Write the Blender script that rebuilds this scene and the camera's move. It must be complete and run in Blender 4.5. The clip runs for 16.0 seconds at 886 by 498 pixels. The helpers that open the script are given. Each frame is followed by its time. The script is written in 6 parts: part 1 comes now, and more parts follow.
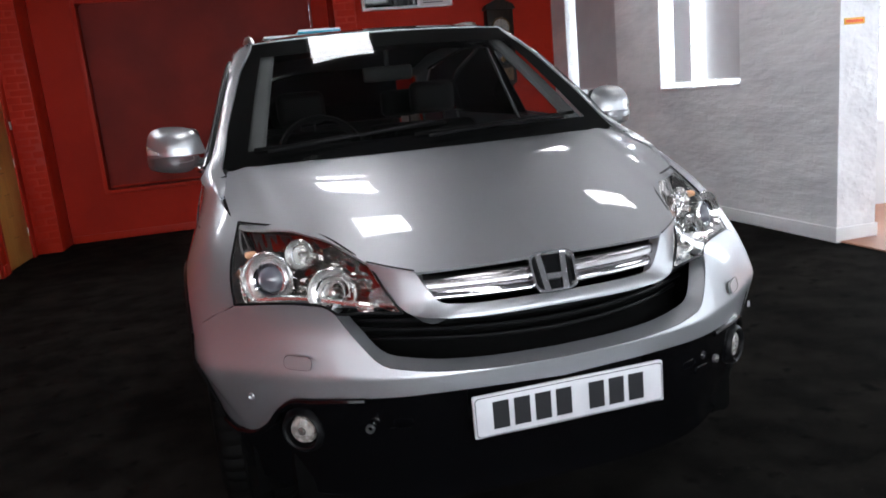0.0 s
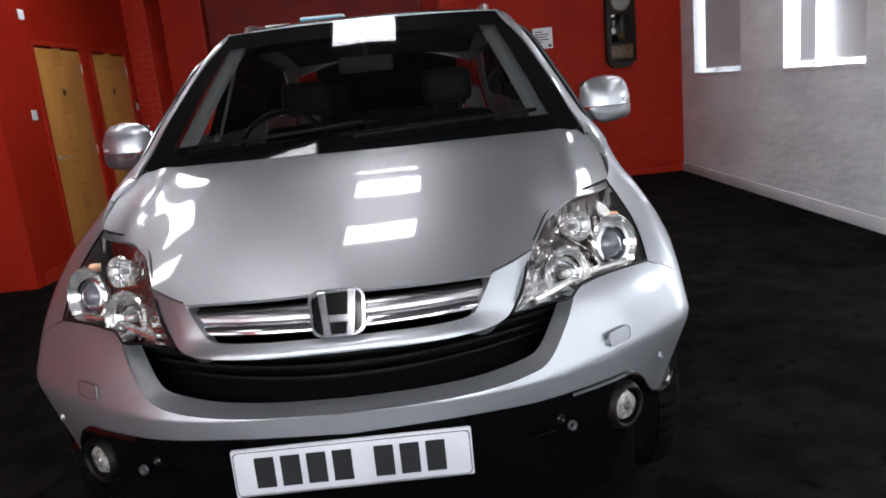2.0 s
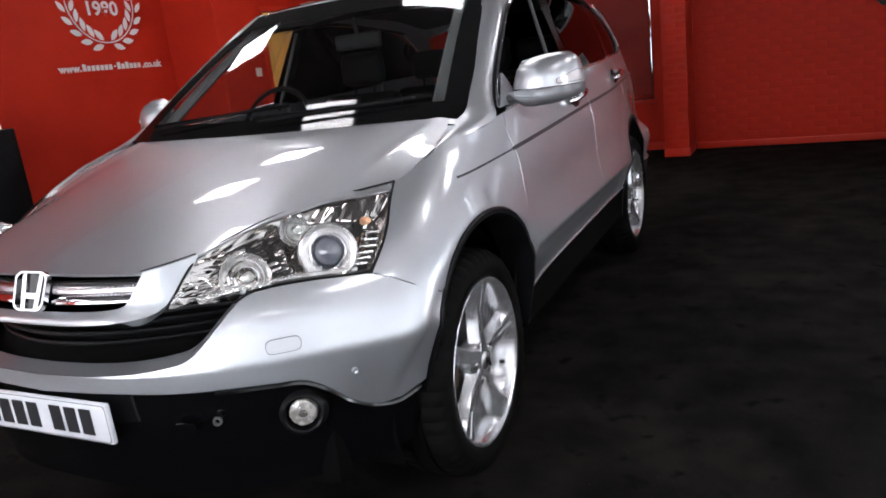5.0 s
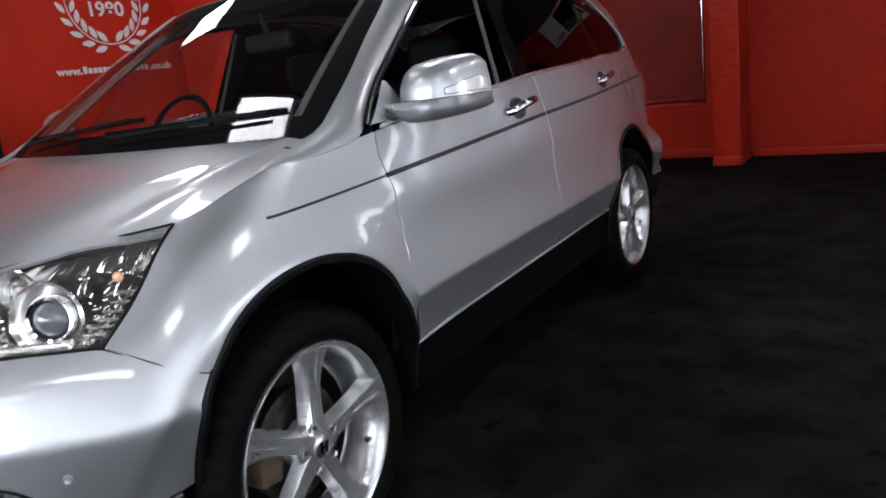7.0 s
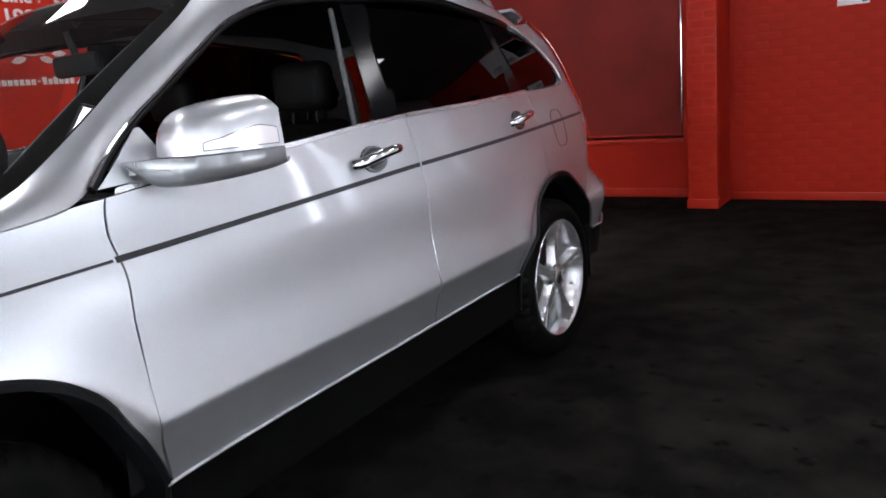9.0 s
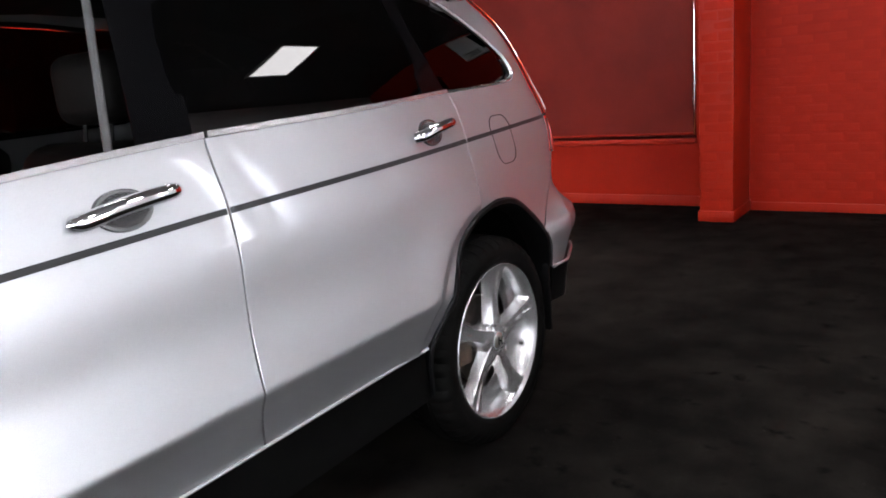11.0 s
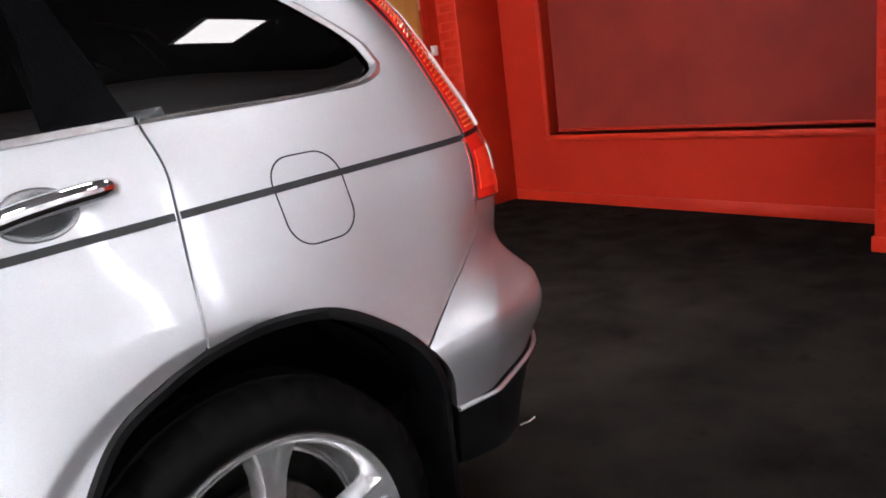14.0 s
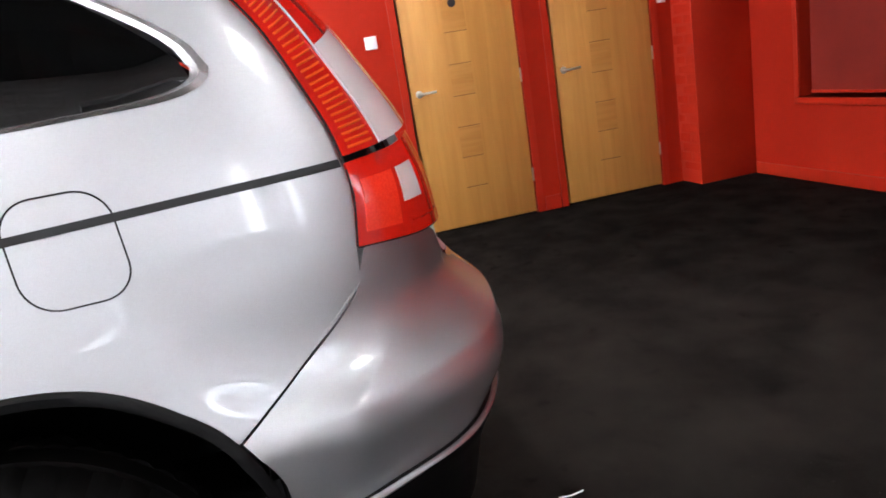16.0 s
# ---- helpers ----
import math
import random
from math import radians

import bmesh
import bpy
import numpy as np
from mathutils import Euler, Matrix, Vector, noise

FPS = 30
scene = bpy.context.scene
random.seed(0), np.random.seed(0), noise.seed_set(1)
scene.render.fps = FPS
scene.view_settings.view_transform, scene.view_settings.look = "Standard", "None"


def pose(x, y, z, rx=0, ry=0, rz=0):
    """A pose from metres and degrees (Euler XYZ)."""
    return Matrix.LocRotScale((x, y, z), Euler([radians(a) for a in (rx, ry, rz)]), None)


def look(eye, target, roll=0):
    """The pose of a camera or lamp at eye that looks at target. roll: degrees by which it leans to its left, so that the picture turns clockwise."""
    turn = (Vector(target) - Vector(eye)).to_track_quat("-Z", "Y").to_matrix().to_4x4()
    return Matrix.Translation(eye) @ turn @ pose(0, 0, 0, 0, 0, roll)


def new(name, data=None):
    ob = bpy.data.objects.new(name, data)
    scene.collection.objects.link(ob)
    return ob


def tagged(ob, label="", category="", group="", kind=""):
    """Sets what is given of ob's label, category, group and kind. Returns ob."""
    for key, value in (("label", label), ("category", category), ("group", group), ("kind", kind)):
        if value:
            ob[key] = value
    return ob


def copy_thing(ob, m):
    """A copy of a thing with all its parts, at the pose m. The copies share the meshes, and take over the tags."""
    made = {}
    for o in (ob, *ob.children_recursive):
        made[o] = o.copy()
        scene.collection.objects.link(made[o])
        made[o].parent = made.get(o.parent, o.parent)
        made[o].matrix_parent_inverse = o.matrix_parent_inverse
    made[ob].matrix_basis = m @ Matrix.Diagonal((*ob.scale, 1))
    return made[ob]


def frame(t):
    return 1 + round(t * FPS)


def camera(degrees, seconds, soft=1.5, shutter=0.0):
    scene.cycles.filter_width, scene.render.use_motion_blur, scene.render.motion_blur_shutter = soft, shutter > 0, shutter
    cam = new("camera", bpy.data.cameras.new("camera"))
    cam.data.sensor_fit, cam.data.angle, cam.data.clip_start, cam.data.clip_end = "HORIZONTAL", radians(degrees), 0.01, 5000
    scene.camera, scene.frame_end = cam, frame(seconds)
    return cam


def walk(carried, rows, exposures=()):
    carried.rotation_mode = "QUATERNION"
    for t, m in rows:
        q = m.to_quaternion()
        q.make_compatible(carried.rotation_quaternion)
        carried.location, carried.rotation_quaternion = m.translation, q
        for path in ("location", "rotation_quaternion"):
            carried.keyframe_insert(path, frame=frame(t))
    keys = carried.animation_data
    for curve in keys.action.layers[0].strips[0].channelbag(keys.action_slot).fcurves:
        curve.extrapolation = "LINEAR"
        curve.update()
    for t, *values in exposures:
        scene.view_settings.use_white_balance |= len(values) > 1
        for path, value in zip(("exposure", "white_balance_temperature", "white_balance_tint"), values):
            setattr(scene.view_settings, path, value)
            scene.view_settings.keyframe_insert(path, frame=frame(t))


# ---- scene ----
# x: the car's left side, y: from its nose to its tail, z: up
PATH = [
    (0, (-0.708, -1.595, 1.321), (-0.218, 0.301, 0.914), -5.39),
    (0.5, (-0.491, -1.572, 1.317), (-0.119, 0.350, 0.907), -5.60),
    (1, (-0.267, -1.517, 1.309), (-0.016, 0.424, 0.896), -5.69),
    (1.5, (-0.060, -1.473, 1.328), (0.087, 0.474, 0.895), -5.44),
    (2, (0.223, -1.451, 1.318), (0.244, 0.502, 0.888), -5.65),
    (2.5, (0.506, -1.421, 1.324), (0.430, 0.529, 0.884), -5.12),
    (3, (0.783, -1.410, 1.327), (0.615, 0.532, 0.879), -4.84),
    (3.5, (1.046, -1.386, 1.340), (0.718, 0.531, 0.873), -4.91),
    (6, (2.037, -0.751, 1.282), (1.013, 0.894, 0.790), -7.46),
    (6.5, (2.069, -0.528, 1.263), (1.036, 1.115, 0.779), -7.26),
    (7, (2.136, -0.328, 1.267), (1.075, 1.298, 0.791), -7.12),
    (7.5, (2.171, -0.121, 1.273), (1.094, 1.497, 0.800), -6.82),
    (8, (2.185, 0.047, 1.275), (1.129, 1.680, 0.808), -6.65),
    (8.5, (2.206, 0.260, 1.267), (1.152, 1.901, 0.825), -6.14),
    (9, (2.271, 0.464, 1.282), (1.195, 2.094, 0.852), -5.09),
    (11.5, (2.141, 1.710, 1.277), (0.968, 3.260, 0.806), -5.48),
    (12, (2.134, 1.957, 1.275), (0.897, 3.449, 0.780), -5.87),
    (12.5, (2.122, 2.229, 1.254), (0.809, 3.656, 0.766), -6.34),
    (13, (2.107, 2.507, 1.246), (0.733, 3.878, 0.765), -6.92),
    (13.5, (2.071, 2.787, 1.252), (0.642, 4.101, 0.770), -6.96),
    (14, (2.076, 3.064, 1.250), (0.551, 4.271, 0.783), -7.54),
    (14.5, (2.064, 3.338, 1.242), (0.448, 4.427, 0.790), -8.14),
    (15, (2.040, 3.571, 1.247), (0.351, 4.531, 0.770), -8.37),
    (15.5, (2.052, 3.800, 1.241), (0.262, 4.548, 0.756), -8.42),
    (16, (2.038, 4.031, 1.240), (0.161, 4.511, 0.744), -9.14),
]
cam = camera(62.66, 16.0, soft=1.8)
walk(cam, [(t, look(eye, target, roll)) for t, eye, target, roll in PATH],
     [(0, 0.02, 6500, 10), (0.5, -0.15, 6500, 11), (1.5, -0.04, 6550, 11), (2.5, 0.08, 6550, 12), (3.5, 0.12, 6550, 12), (6, 0.42, 6650, 13), (7, 0.22, 6500, 11), (8, 0.3, 6450, 11), (9, 0.76, 6500, 12), (11.5, 1.18, 6850, 13), (12.5, 1.26, 6600, 12), (14.5, 1.70, 6900, 13), (16, 1.66, 6800, 11)])

# ---------------------------------------------------------------- light
world = bpy.data.worlds.new("world")
scene.world = world
world.use_nodes = True
wn = world.node_tree.nodes
sky = wn.new("ShaderNodeTexSky")
sky.sky_type, sky.sun_disc, sky.sun_elevation, sky.sun_rotation = "NISHITA", False, radians(40), radians(100)
world.node_tree.links.new(sky.outputs[0], wn["Background"].inputs[0])
wn["Background"].inputs[1].default_value = 0.12
scene.view_settings.exposure = 0.0
LAMP_POWER = 12.5

# the room stands a little askew to the car
ROOM = Matrix.Rotation(radians(-0.785), 4, "Z")
XL, XN, XW, YB, YR, YF, ZC = -3.19, -3.82, 3.386, 7.89, 7.795, -5.5, 3.0


# ---------------------------------------------------------------- materials
def nodes_of(name):
    m = bpy.data.materials.new(name)
    m.use_nodes = True
    t = m.node_tree
    return m, t, t.nodes["Principled BSDF"], t.nodes, t.links


def plain(name, col, rough=0.5, metal=0.0, coat=0.0, spec=0.5):
    m, t, b, n, l = nodes_of(name)
    b.inputs["Base Color"].default_value = (*col, 1)
    b.inputs["Roughness"].default_value = rough
    b.inputs["Metallic"].default_value = metal
    b.inputs["Coat Weight"].default_value = coat
    b.inputs["Coat Roughness"].default_value = 0.03
    b.inputs["Specular IOR Level"].default_value = spec
    return m


def noisy(name, a, b_col, scale, rough=(0.4, 0.6), bump=0.0, bump_scale=None, metal=0.0, stretch=(1, 1, 1), detail=6.0, contrast=(0.35, 0.65), coat=0.0, spec=0.5, world=False):
    """Two colours mixed by noise in metres, a roughness that follows it, and fine relief."""
    m, t, b, n, l = nodes_of(name)
    tc, mp = n.new("ShaderNodeTexCoord"), n.new("ShaderNodeMapping")
    mp.inputs["Scale"].default_value = stretch
    l.new(n.new("ShaderNodeNewGeometry").outputs["Position"] if world else tc.outputs["Object"], mp.inputs[0])
    big = n.new("ShaderNodeTexNoise")
    big.inputs["Scale"].default_value, big.inputs["Detail"].default_value = scale, detail
    l.new(mp.outputs[0], big.inputs["Vector"])
    ramp = n.new("ShaderNodeValToRGB")
    ramp.color_ramp.elements[0].position, ramp.color_ramp.elements[1].position = contrast
    ramp.color_ramp.elements[0].color, ramp.color_ramp.elements[1].color = (*a, 1), (*b_col, 1)
    l.new(big.outputs[0], ramp.inputs[0])
    l.new(ramp.outputs[0], b.inputs["Base Color"])
    mr = n.new("ShaderNodeMapRange")
    mr.inputs[3].default_value, mr.inputs[4].default_value = rough
    l.new(big.outputs[0], mr.inputs[0])
    l.new(mr.outputs[0], b.inputs["Roughness"])
    b.inputs["Metallic"].default_value = metal
    b.inputs["Coat Weight"].default_value = coat
    b.inputs["Specular IOR Level"].default_value = spec
    if bump:
        fine = n.new("ShaderNodeTexNoise")
        fine.inputs["Scale"].default_value, fine.inputs["Detail"].default_value = bump_scale or scale * 8, 5
        l.new(mp.outputs[0], fine.inputs["Vector"])
        bp = n.new("ShaderNodeBump")
        bp.inputs["Strength"].default_value, bp.inputs["Distance"].default_value = 0.6, bump
        l.new(fine.outputs[0], bp.inputs["Height"])
        l.new(bp.outputs[0], b.inputs["Normal"])
    return m


def pane_material(name, tint, gloss=1.5, rough=0.0, edge=1.0):
    """Thin clear or tinted sheet: sees through, with a Fresnel reflection."""
    m, t, b, n, l = nodes_of(name)
    n.remove(b)
    tr, gl, mx = n.new("ShaderNodeBsdfTransparent"), n.new("ShaderNodeBsdfGlossy"), n.new("ShaderNodeMixShader")
    lw, pw, ma = n.new("ShaderNodeLayerWeight"), n.new("ShaderNodeMath"), n.new("ShaderNodeMath")
    low = 1.3 * ((gloss - 1) / (gloss + 1)) ** 2
    lw.inputs["Blend"].default_value = 0.5
    pw.operation, ma.operation = "POWER", "MULTIPLY_ADD"
    pw.inputs[1].default_value, ma.inputs[1].default_value, ma.inputs[2].default_value = 5.0, edge - low, low
    l.new(lw.outputs["Facing"], pw.inputs[0])
    l.new(pw.outputs[0], ma.inputs[0])
    tr.inputs[0].default_value = (*tint, 1)
    gl.inputs["Roughness"].default_value = rough
    l.new(ma.outputs[0], mx.inputs[0])
    l.new(tr.outputs[0], mx.inputs[1])
    l.new(gl.outputs[0], mx.inputs[2])
    l.new(mx.outputs[0], n["Material Output"].inputs[0])
    return m


def glowing(name, col, strength):
    m, t, b, n, l = nodes_of(name)
    b.inputs["Base Color"].default_value = (*col, 1)
    b.inputs["Emission Color"].default_value = (*col, 1)
    b.inputs["Emission Strength"].default_value = strength
    return m


def car_paint():
    """Metallic silver under clear lacquer, with fine flakes and faint orange peel."""
    m, t, b, n, l = nodes_of("silver_car_paint")
    tc = n.new("ShaderNodeTexCoord")
    fl = n.new("ShaderNodeTexNoise")
    fl.inputs["Scale"].default_value, fl.inputs["Detail"].default_value = 900, 2
    l.new(tc.outputs["Object"], fl.inputs["Vector"])
    ramp = n.new("ShaderNodeValToRGB")
    ramp.color_ramp.elements[0].color, ramp.color_ramp.elements[1].color = (0.36, 0.367, 0.382, 1), (0.53, 0.54, 0.558, 1)
    l.new(fl.outputs[0], ramp.inputs[0])
    l.new(ramp.outputs[0], b.inputs["Base Color"])
    peel = n.new("ShaderNodeTexNoise")
    peel.inputs["Scale"].default_value, peel.inputs["Detail"].default_value = 130, 2
    l.new(tc.outputs["Object"], peel.inputs["Vector"])
    bp = n.new("ShaderNodeBump")
    bp.inputs["Strength"].default_value, bp.inputs["Distance"].default_value = 0.08, 0.0006
    l.new(peel.outputs[0], bp.inputs["Height"])
    l.new(bp.outputs[0], b.inputs["Coat Normal"])
    b.inputs["Metallic"].default_value = 0.88
    b.inputs["Roughness"].default_value = 0.43
    b.inputs["Coat Weight"].default_value = 1.0
    b.inputs["Coat Roughness"].default_value = 0.02
    return m


def oak():
    m, t, b, n, l = nodes_of("oak_veneer")
    tc, mp = n.new("ShaderNodeTexCoord"), n.new("ShaderNodeMapping")
    mp.inputs["Scale"].default_value = (9, 9, 0.7)
    l.new(tc.outputs["Object"], mp.inputs[0])
    nz = n.new("ShaderNodeTexNoise")
    nz.inputs["Scale"].default_value, nz.inputs["Detail"].default_value, nz.inputs["Distortion"].default_value = 2.0, 8, 0.6
    l.new(mp.outputs[0], nz.inputs["Vector"])
    ramp = n.new("ShaderNodeValToRGB")
    ramp.color_ramp.elements[0].color, ramp.color_ramp.elements[1].color = (0.52, 0.235, 0.052, 1), (0.61, 0.300, 0.075, 1)
    ramp.color_ramp.elements[0].position, ramp.color_ramp.elements[1].position = 0.3, 0.7
    l.new(nz.outputs[0], ramp.inputs[0])
    l.new(ramp.outputs[0], b.inputs["Base Color"])
    b.inputs["Roughness"].default_value = 0.42
    return m


def carpet():
    """Near-black trodden carpet: broad worn patches, small dark stains and a short pile."""
    m, t, b, n, l = nodes_of("dark_grey_carpet")
    tc = n.new("ShaderNodeTexCoord")
    def noise(scale, detail, lo, hi):
        z = n.new("ShaderNodeTexNoise")
        z.inputs["Scale"].default_value, z.inputs["Detail"].default_value = scale, detail
        l.new(tc.outputs["Object"], z.inputs["Vector"])
        r = n.new("ShaderNodeMapRange")
        r.inputs[1].default_value, r.inputs[2].default_value = lo, hi
        l.new(z.outputs[0], r.inputs[0])
        return r.outputs[0], z
    worn, _ = noise(0.75, 6, .34, .72)
    mottled, _ = noise(4.2, 9, .38, .66)
    spots, _ = noise(9.5, 3, .30, .40)
    fluff, _ = noise(75, 3, .66, .80)
    def mix(fac, a, c, mode="MIX"):
        x = n.new("ShaderNodeMixRGB")
        x.blend_type = mode
        for slot, v in ((0, fac), (1, a), (2, c)):
            if isinstance(v, (int, float)):
                x.inputs[slot].default_value = v
            elif isinstance(v, tuple):
                x.inputs[slot].default_value = (*v, 1)
            else:
                l.new(v, x.inputs[slot])
        return x.outputs[0]
    base = mix(worn, (0.0034, 0.0032, 0.0031), (0.0165, 0.0146, 0.0128))
    base = mix(mottled, mix(0.55, base, (0.0022, 0.0021, 0.0021)), mix(0.30, base, (0.026, 0.0235, 0.0205)))
    base = mix(spots, (0.0026, 0.0024, 0.0023), base)
    base = mix(fluff, base, (0.036, 0.033, 0.030))
    # soft round lighter patch behind the car, broken up by noise
    away, near, broken, paler = n.new("ShaderNodeVectorMath"), n.new("ShaderNodeMapRange"), n.new("ShaderNodeMath"), n.new("ShaderNodeMixRGB")
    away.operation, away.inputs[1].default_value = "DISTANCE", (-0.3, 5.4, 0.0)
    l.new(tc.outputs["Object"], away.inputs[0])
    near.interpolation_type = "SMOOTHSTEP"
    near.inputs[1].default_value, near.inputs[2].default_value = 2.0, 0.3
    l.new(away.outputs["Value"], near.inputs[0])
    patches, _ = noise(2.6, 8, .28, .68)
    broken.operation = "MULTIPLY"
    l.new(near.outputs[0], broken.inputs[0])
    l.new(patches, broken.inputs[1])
    l.new(broken.outputs[0], paler.inputs[0])
    l.new(base, paler.inputs[1])
    paler.inputs[2].default_value = (0.025, 0.022, 0.0195, 1)
    l.new(paler.outputs[0], b.inputs["Base Color"])
    b.inputs["Roughness"].default_value = 1.0
    b.inputs["Specular IOR Level"].default_value = 0.03
    _, pile = noise(260, 4, 0, 1)
    bp = n.new("ShaderNodeBump")
    bp.inputs["Strength"].default_value, bp.inputs["Distance"].default_value = 0.7, 0.004
    l.new(pile.outputs[0], bp.inputs["Height"])
    l.new(bp.outputs[0], b.inputs["Normal"])
    return m


PAINT = car_paint()
RED = noisy("red_wall_paint", (0.35, 0.014, 0.005), (0.42, 0.020, 0.007), 1.7, (0.5, 0.7), 0.0015, 45, spec=0.15)
RED_TRIM = noisy("red_gloss_paint", (0.38, 0.016, 0.006), (0.45, 0.024, 0.008), 3.0, (0.4, 0.55), 0.001, 30, spec=0.25)
RED_BLIND = noisy("red_blind_fabric", (0.17, 0.013, 0.009), (0.22, 0.018, 0.012), 2.0, (0.5, 0.7), 0.0008, 300, spec=0.2)
WHITE = noisy("white_brick_paint", (0.70, 0.70, 0.72), (0.86, 0.86, 0.87), 2.6, (0.45, 0.7), 0.03, 11, stretch=(1, 0.45, 1.2), contrast=(0.3, 0.6), world=True)
WHITE_GLOSS = noisy("white_gloss_paint", (0.72, 0.72, 0.73), (0.80, 0.80, 0.80), 3.0, (0.25, 0.45), 0.0006, 40)
CEILING = noisy("ceiling_paint", (0.10, 0.10, 0.105), (0.13, 0.13, 0.135), 2.0, (0.7, 0.9), 0.002, 60)
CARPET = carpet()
OAK = oak()
CHROME = plain("chrome", (0.82, 0.82, 0.84), 0.06, 1.0)
SATIN = plain("satin_steel", (0.62, 0.61, 0.60), 0.28, 1.0)
BELT_CHROME = plain("satin_window_trim", (0.62, 0.61, 0.62), 0.22, 0.8)
BRIGHT = plain("brushed_chrome", (0.66, 0.645, 0.655), 0.10, 1.0)
FOG_GLASS = noisy("fluted_lamp_glass", (0.30, 0.28, 0.26), (0.52, 0.50, 0.47), 60, (0.2, 0.35), metal=0.35, coat=0.5)
ALLOY = noisy("alloy_wheel_lacquer", (0.50, 0.495, 0.505), (0.57, 0.565, 0.575), 30, (0.20, 0.30), metal=0.8, coat=0.5)
TRIM_BLACK = noisy("black_plastic", (0.0025, 0.0025, 0.003), (0.005, 0.005, 0.0055), 25, (0.35, 0.5), 0.0003, 900, spec=0.15)
GLOSS_BLACK = plain("gloss_black", (0.002, 0.002, 0.0025), 0.1, 0.0, 0.25, 0.3)
RUBBER = noisy("tyre_rubber", (0.0014, 0.0014, 0.0014), (0.0036, 0.0034, 0.0032), 18, (0.62, 0.78), 0.0006, 300, spec=0.06)
LINER = noisy("wheel_arch_felt", (0.0008, 0.0008, 0.0008), (0.002, 0.002, 0.002), 20, (0.8, 0.95), 0.001, 150, spec=0.05)
STRIP = plain("dark_grey_strip", (0.014, 0.0145, 0.0165), 0.45, 0.0, 0.0, 0.3)
CABIN = noisy("black_cabin_plastic", (0.003, 0.003, 0.0033), (0.006, 0.006, 0.006), 12, (0.5, 0.7), 0.0005, 500, spec=0.15)
LEATHER = noisy("black_leather", (0.002, 0.0019, 0.0019), (0.0042, 0.004, 0.0039), 9, (0.5, 0.65), 0.001, 120, spec=0.06)
PILLAR_TRIM = noisy("grey_pillar_trim", (0.06, 0.06, 0.062), (0.075, 0.075, 0.078), 10, (0.6, 0.8))
CLEAR = pane_material("windscreen_glass", (0.84, 0.87, 0.85), 1.5)
FRONT_GLASS = pane_material("door_glass", (0.86, 0.88, 0.87), 1.45)
PRIVACY = pane_material("privacy_glass", (0.003, 0.0031, 0.0033), 1.36, 0.0, 0.55)
LENS = pane_material("lamp_lens", (0.96, 0.96, 0.95), 1.45)
RED_LENS = plain("red_lamp_lens", (0.55, 0.012, 0.006), 0.08, 0.0, 1.0)
AMBER_BULB = plain("amber_bulb", (0.80, 0.42, 0.24), 0.2, 0.0, 0.8)
AMBER = plain("amber_ribs", (0.80, 0.095, 0.012), 0.2, 0.0, 0.8)
FROST = plain("clear_lamp_lens", (0.70, 0.66, 0.66), 0.15, 0.2, 1.0)
REFLECTOR = plain("lamp_reflector", (0.80, 0.78, 0.76), 0.2, 0.85)
SMOKE = plain("lamp_bezel", (0.36, 0.335, 0.325), 0.12, 1.0)
PILLAR_BLACK = plain("gloss_black_pillar", (0.002, 0.002, 0.0024), 0.13, 0.0, 0.0, 0.10)
PLATE_WHITE = noisy("plate_white", (0.52, 0.52, 0.545), (0.60, 0.60, 0.62), 9, (0.25, 0.4))
INK = plain("black_ink", (0.012, 0.012, 0.014), 0.4)
PAPER = plain("white_paper", (0.80, 0.80, 0.82), 0.6)
TEAL = plain("teal_card", (0.01, 0.33, 0.48), 0.5)
YELLOW = plain("yellow_label", (0.85, 0.42, 0.02), 0.5)
DECAL = plain("white_vinyl", (0.58, 0.56, 0.56), 0.55)
WALNUT = noisy("dark_clock_wood", (0.008, 0.0045, 0.0035), (0.020, 0.010, 0.006), 6, (0.4, 0.55), stretch=(6, 6, 1), spec=0.2)
BRASS = plain("aged_brass", (0.09, 0.055, 0.022), 0.5, 1.0)
# near black: brake dust plus the shade deep in the wheel, put into the colour
BARREL = noisy("dust_and_shade_barrel", (0.008, 0.0075, 0.007), (0.018, 0.016, 0.015), 25, (0.5, 0.7), metal=0.3, spec=0.2)
DISC = noisy("brake_disc", (0.05, 0.046, 0.042), (0.09, 0.078, 0.07), 40, (0.35, 0.5), metal=0.9)
RUST = noisy("brake_caliper", (0.04, 0.024, 0.015), (0.08, 0.05, 0.03), 30, (0.6, 0.8))
TILE = noisy("terracotta_floor", (0.30, 0.12, 0.07), (0.38, 0.17, 0.10), 4, (0.4, 0.6))
DAYLIGHT = glowing("daylight_beyond", (0.87, 0.94, 1.0), 7.2)
DAYLIGHT_SIDE = glowing("side_daylight", (0.87, 0.94, 1.0), 1.7)
DAYLIGHT_DIM = glowing("shaded_daylight", (0.87, 0.94, 1.0), 2.3)
PANEL = glowing("lamp_diffuser", (0.94, 0.955, 1.0), LAMP_POWER)


# ---------------------------------------------------------------- mesh helpers
def part(name, bm, material, parent=None, label="", smooth=True, sharp=38):
    """Links a bmesh or (points, faces) as one mesh object, under a thing or a part."""
    me = bpy.data.meshes.new(name)
    if isinstance(bm, tuple):
        me.from_pydata([tuple(map(float, p)) for p in bm[0]], [], bm[1])
    else:
        bm.to_mesh(me)
        bm.free()
    me.validate()
    me.materials.append(material)
    if smooth:
        me.polygons.foreach_set("use_smooth", [True] * len(me.polygons))
        me.set_sharp_from_angle(angle=radians(sharp))
    ob = new(name, me)
    if parent:
        ob.parent = parent
    if label:
        ob["label"] = label
    return ob


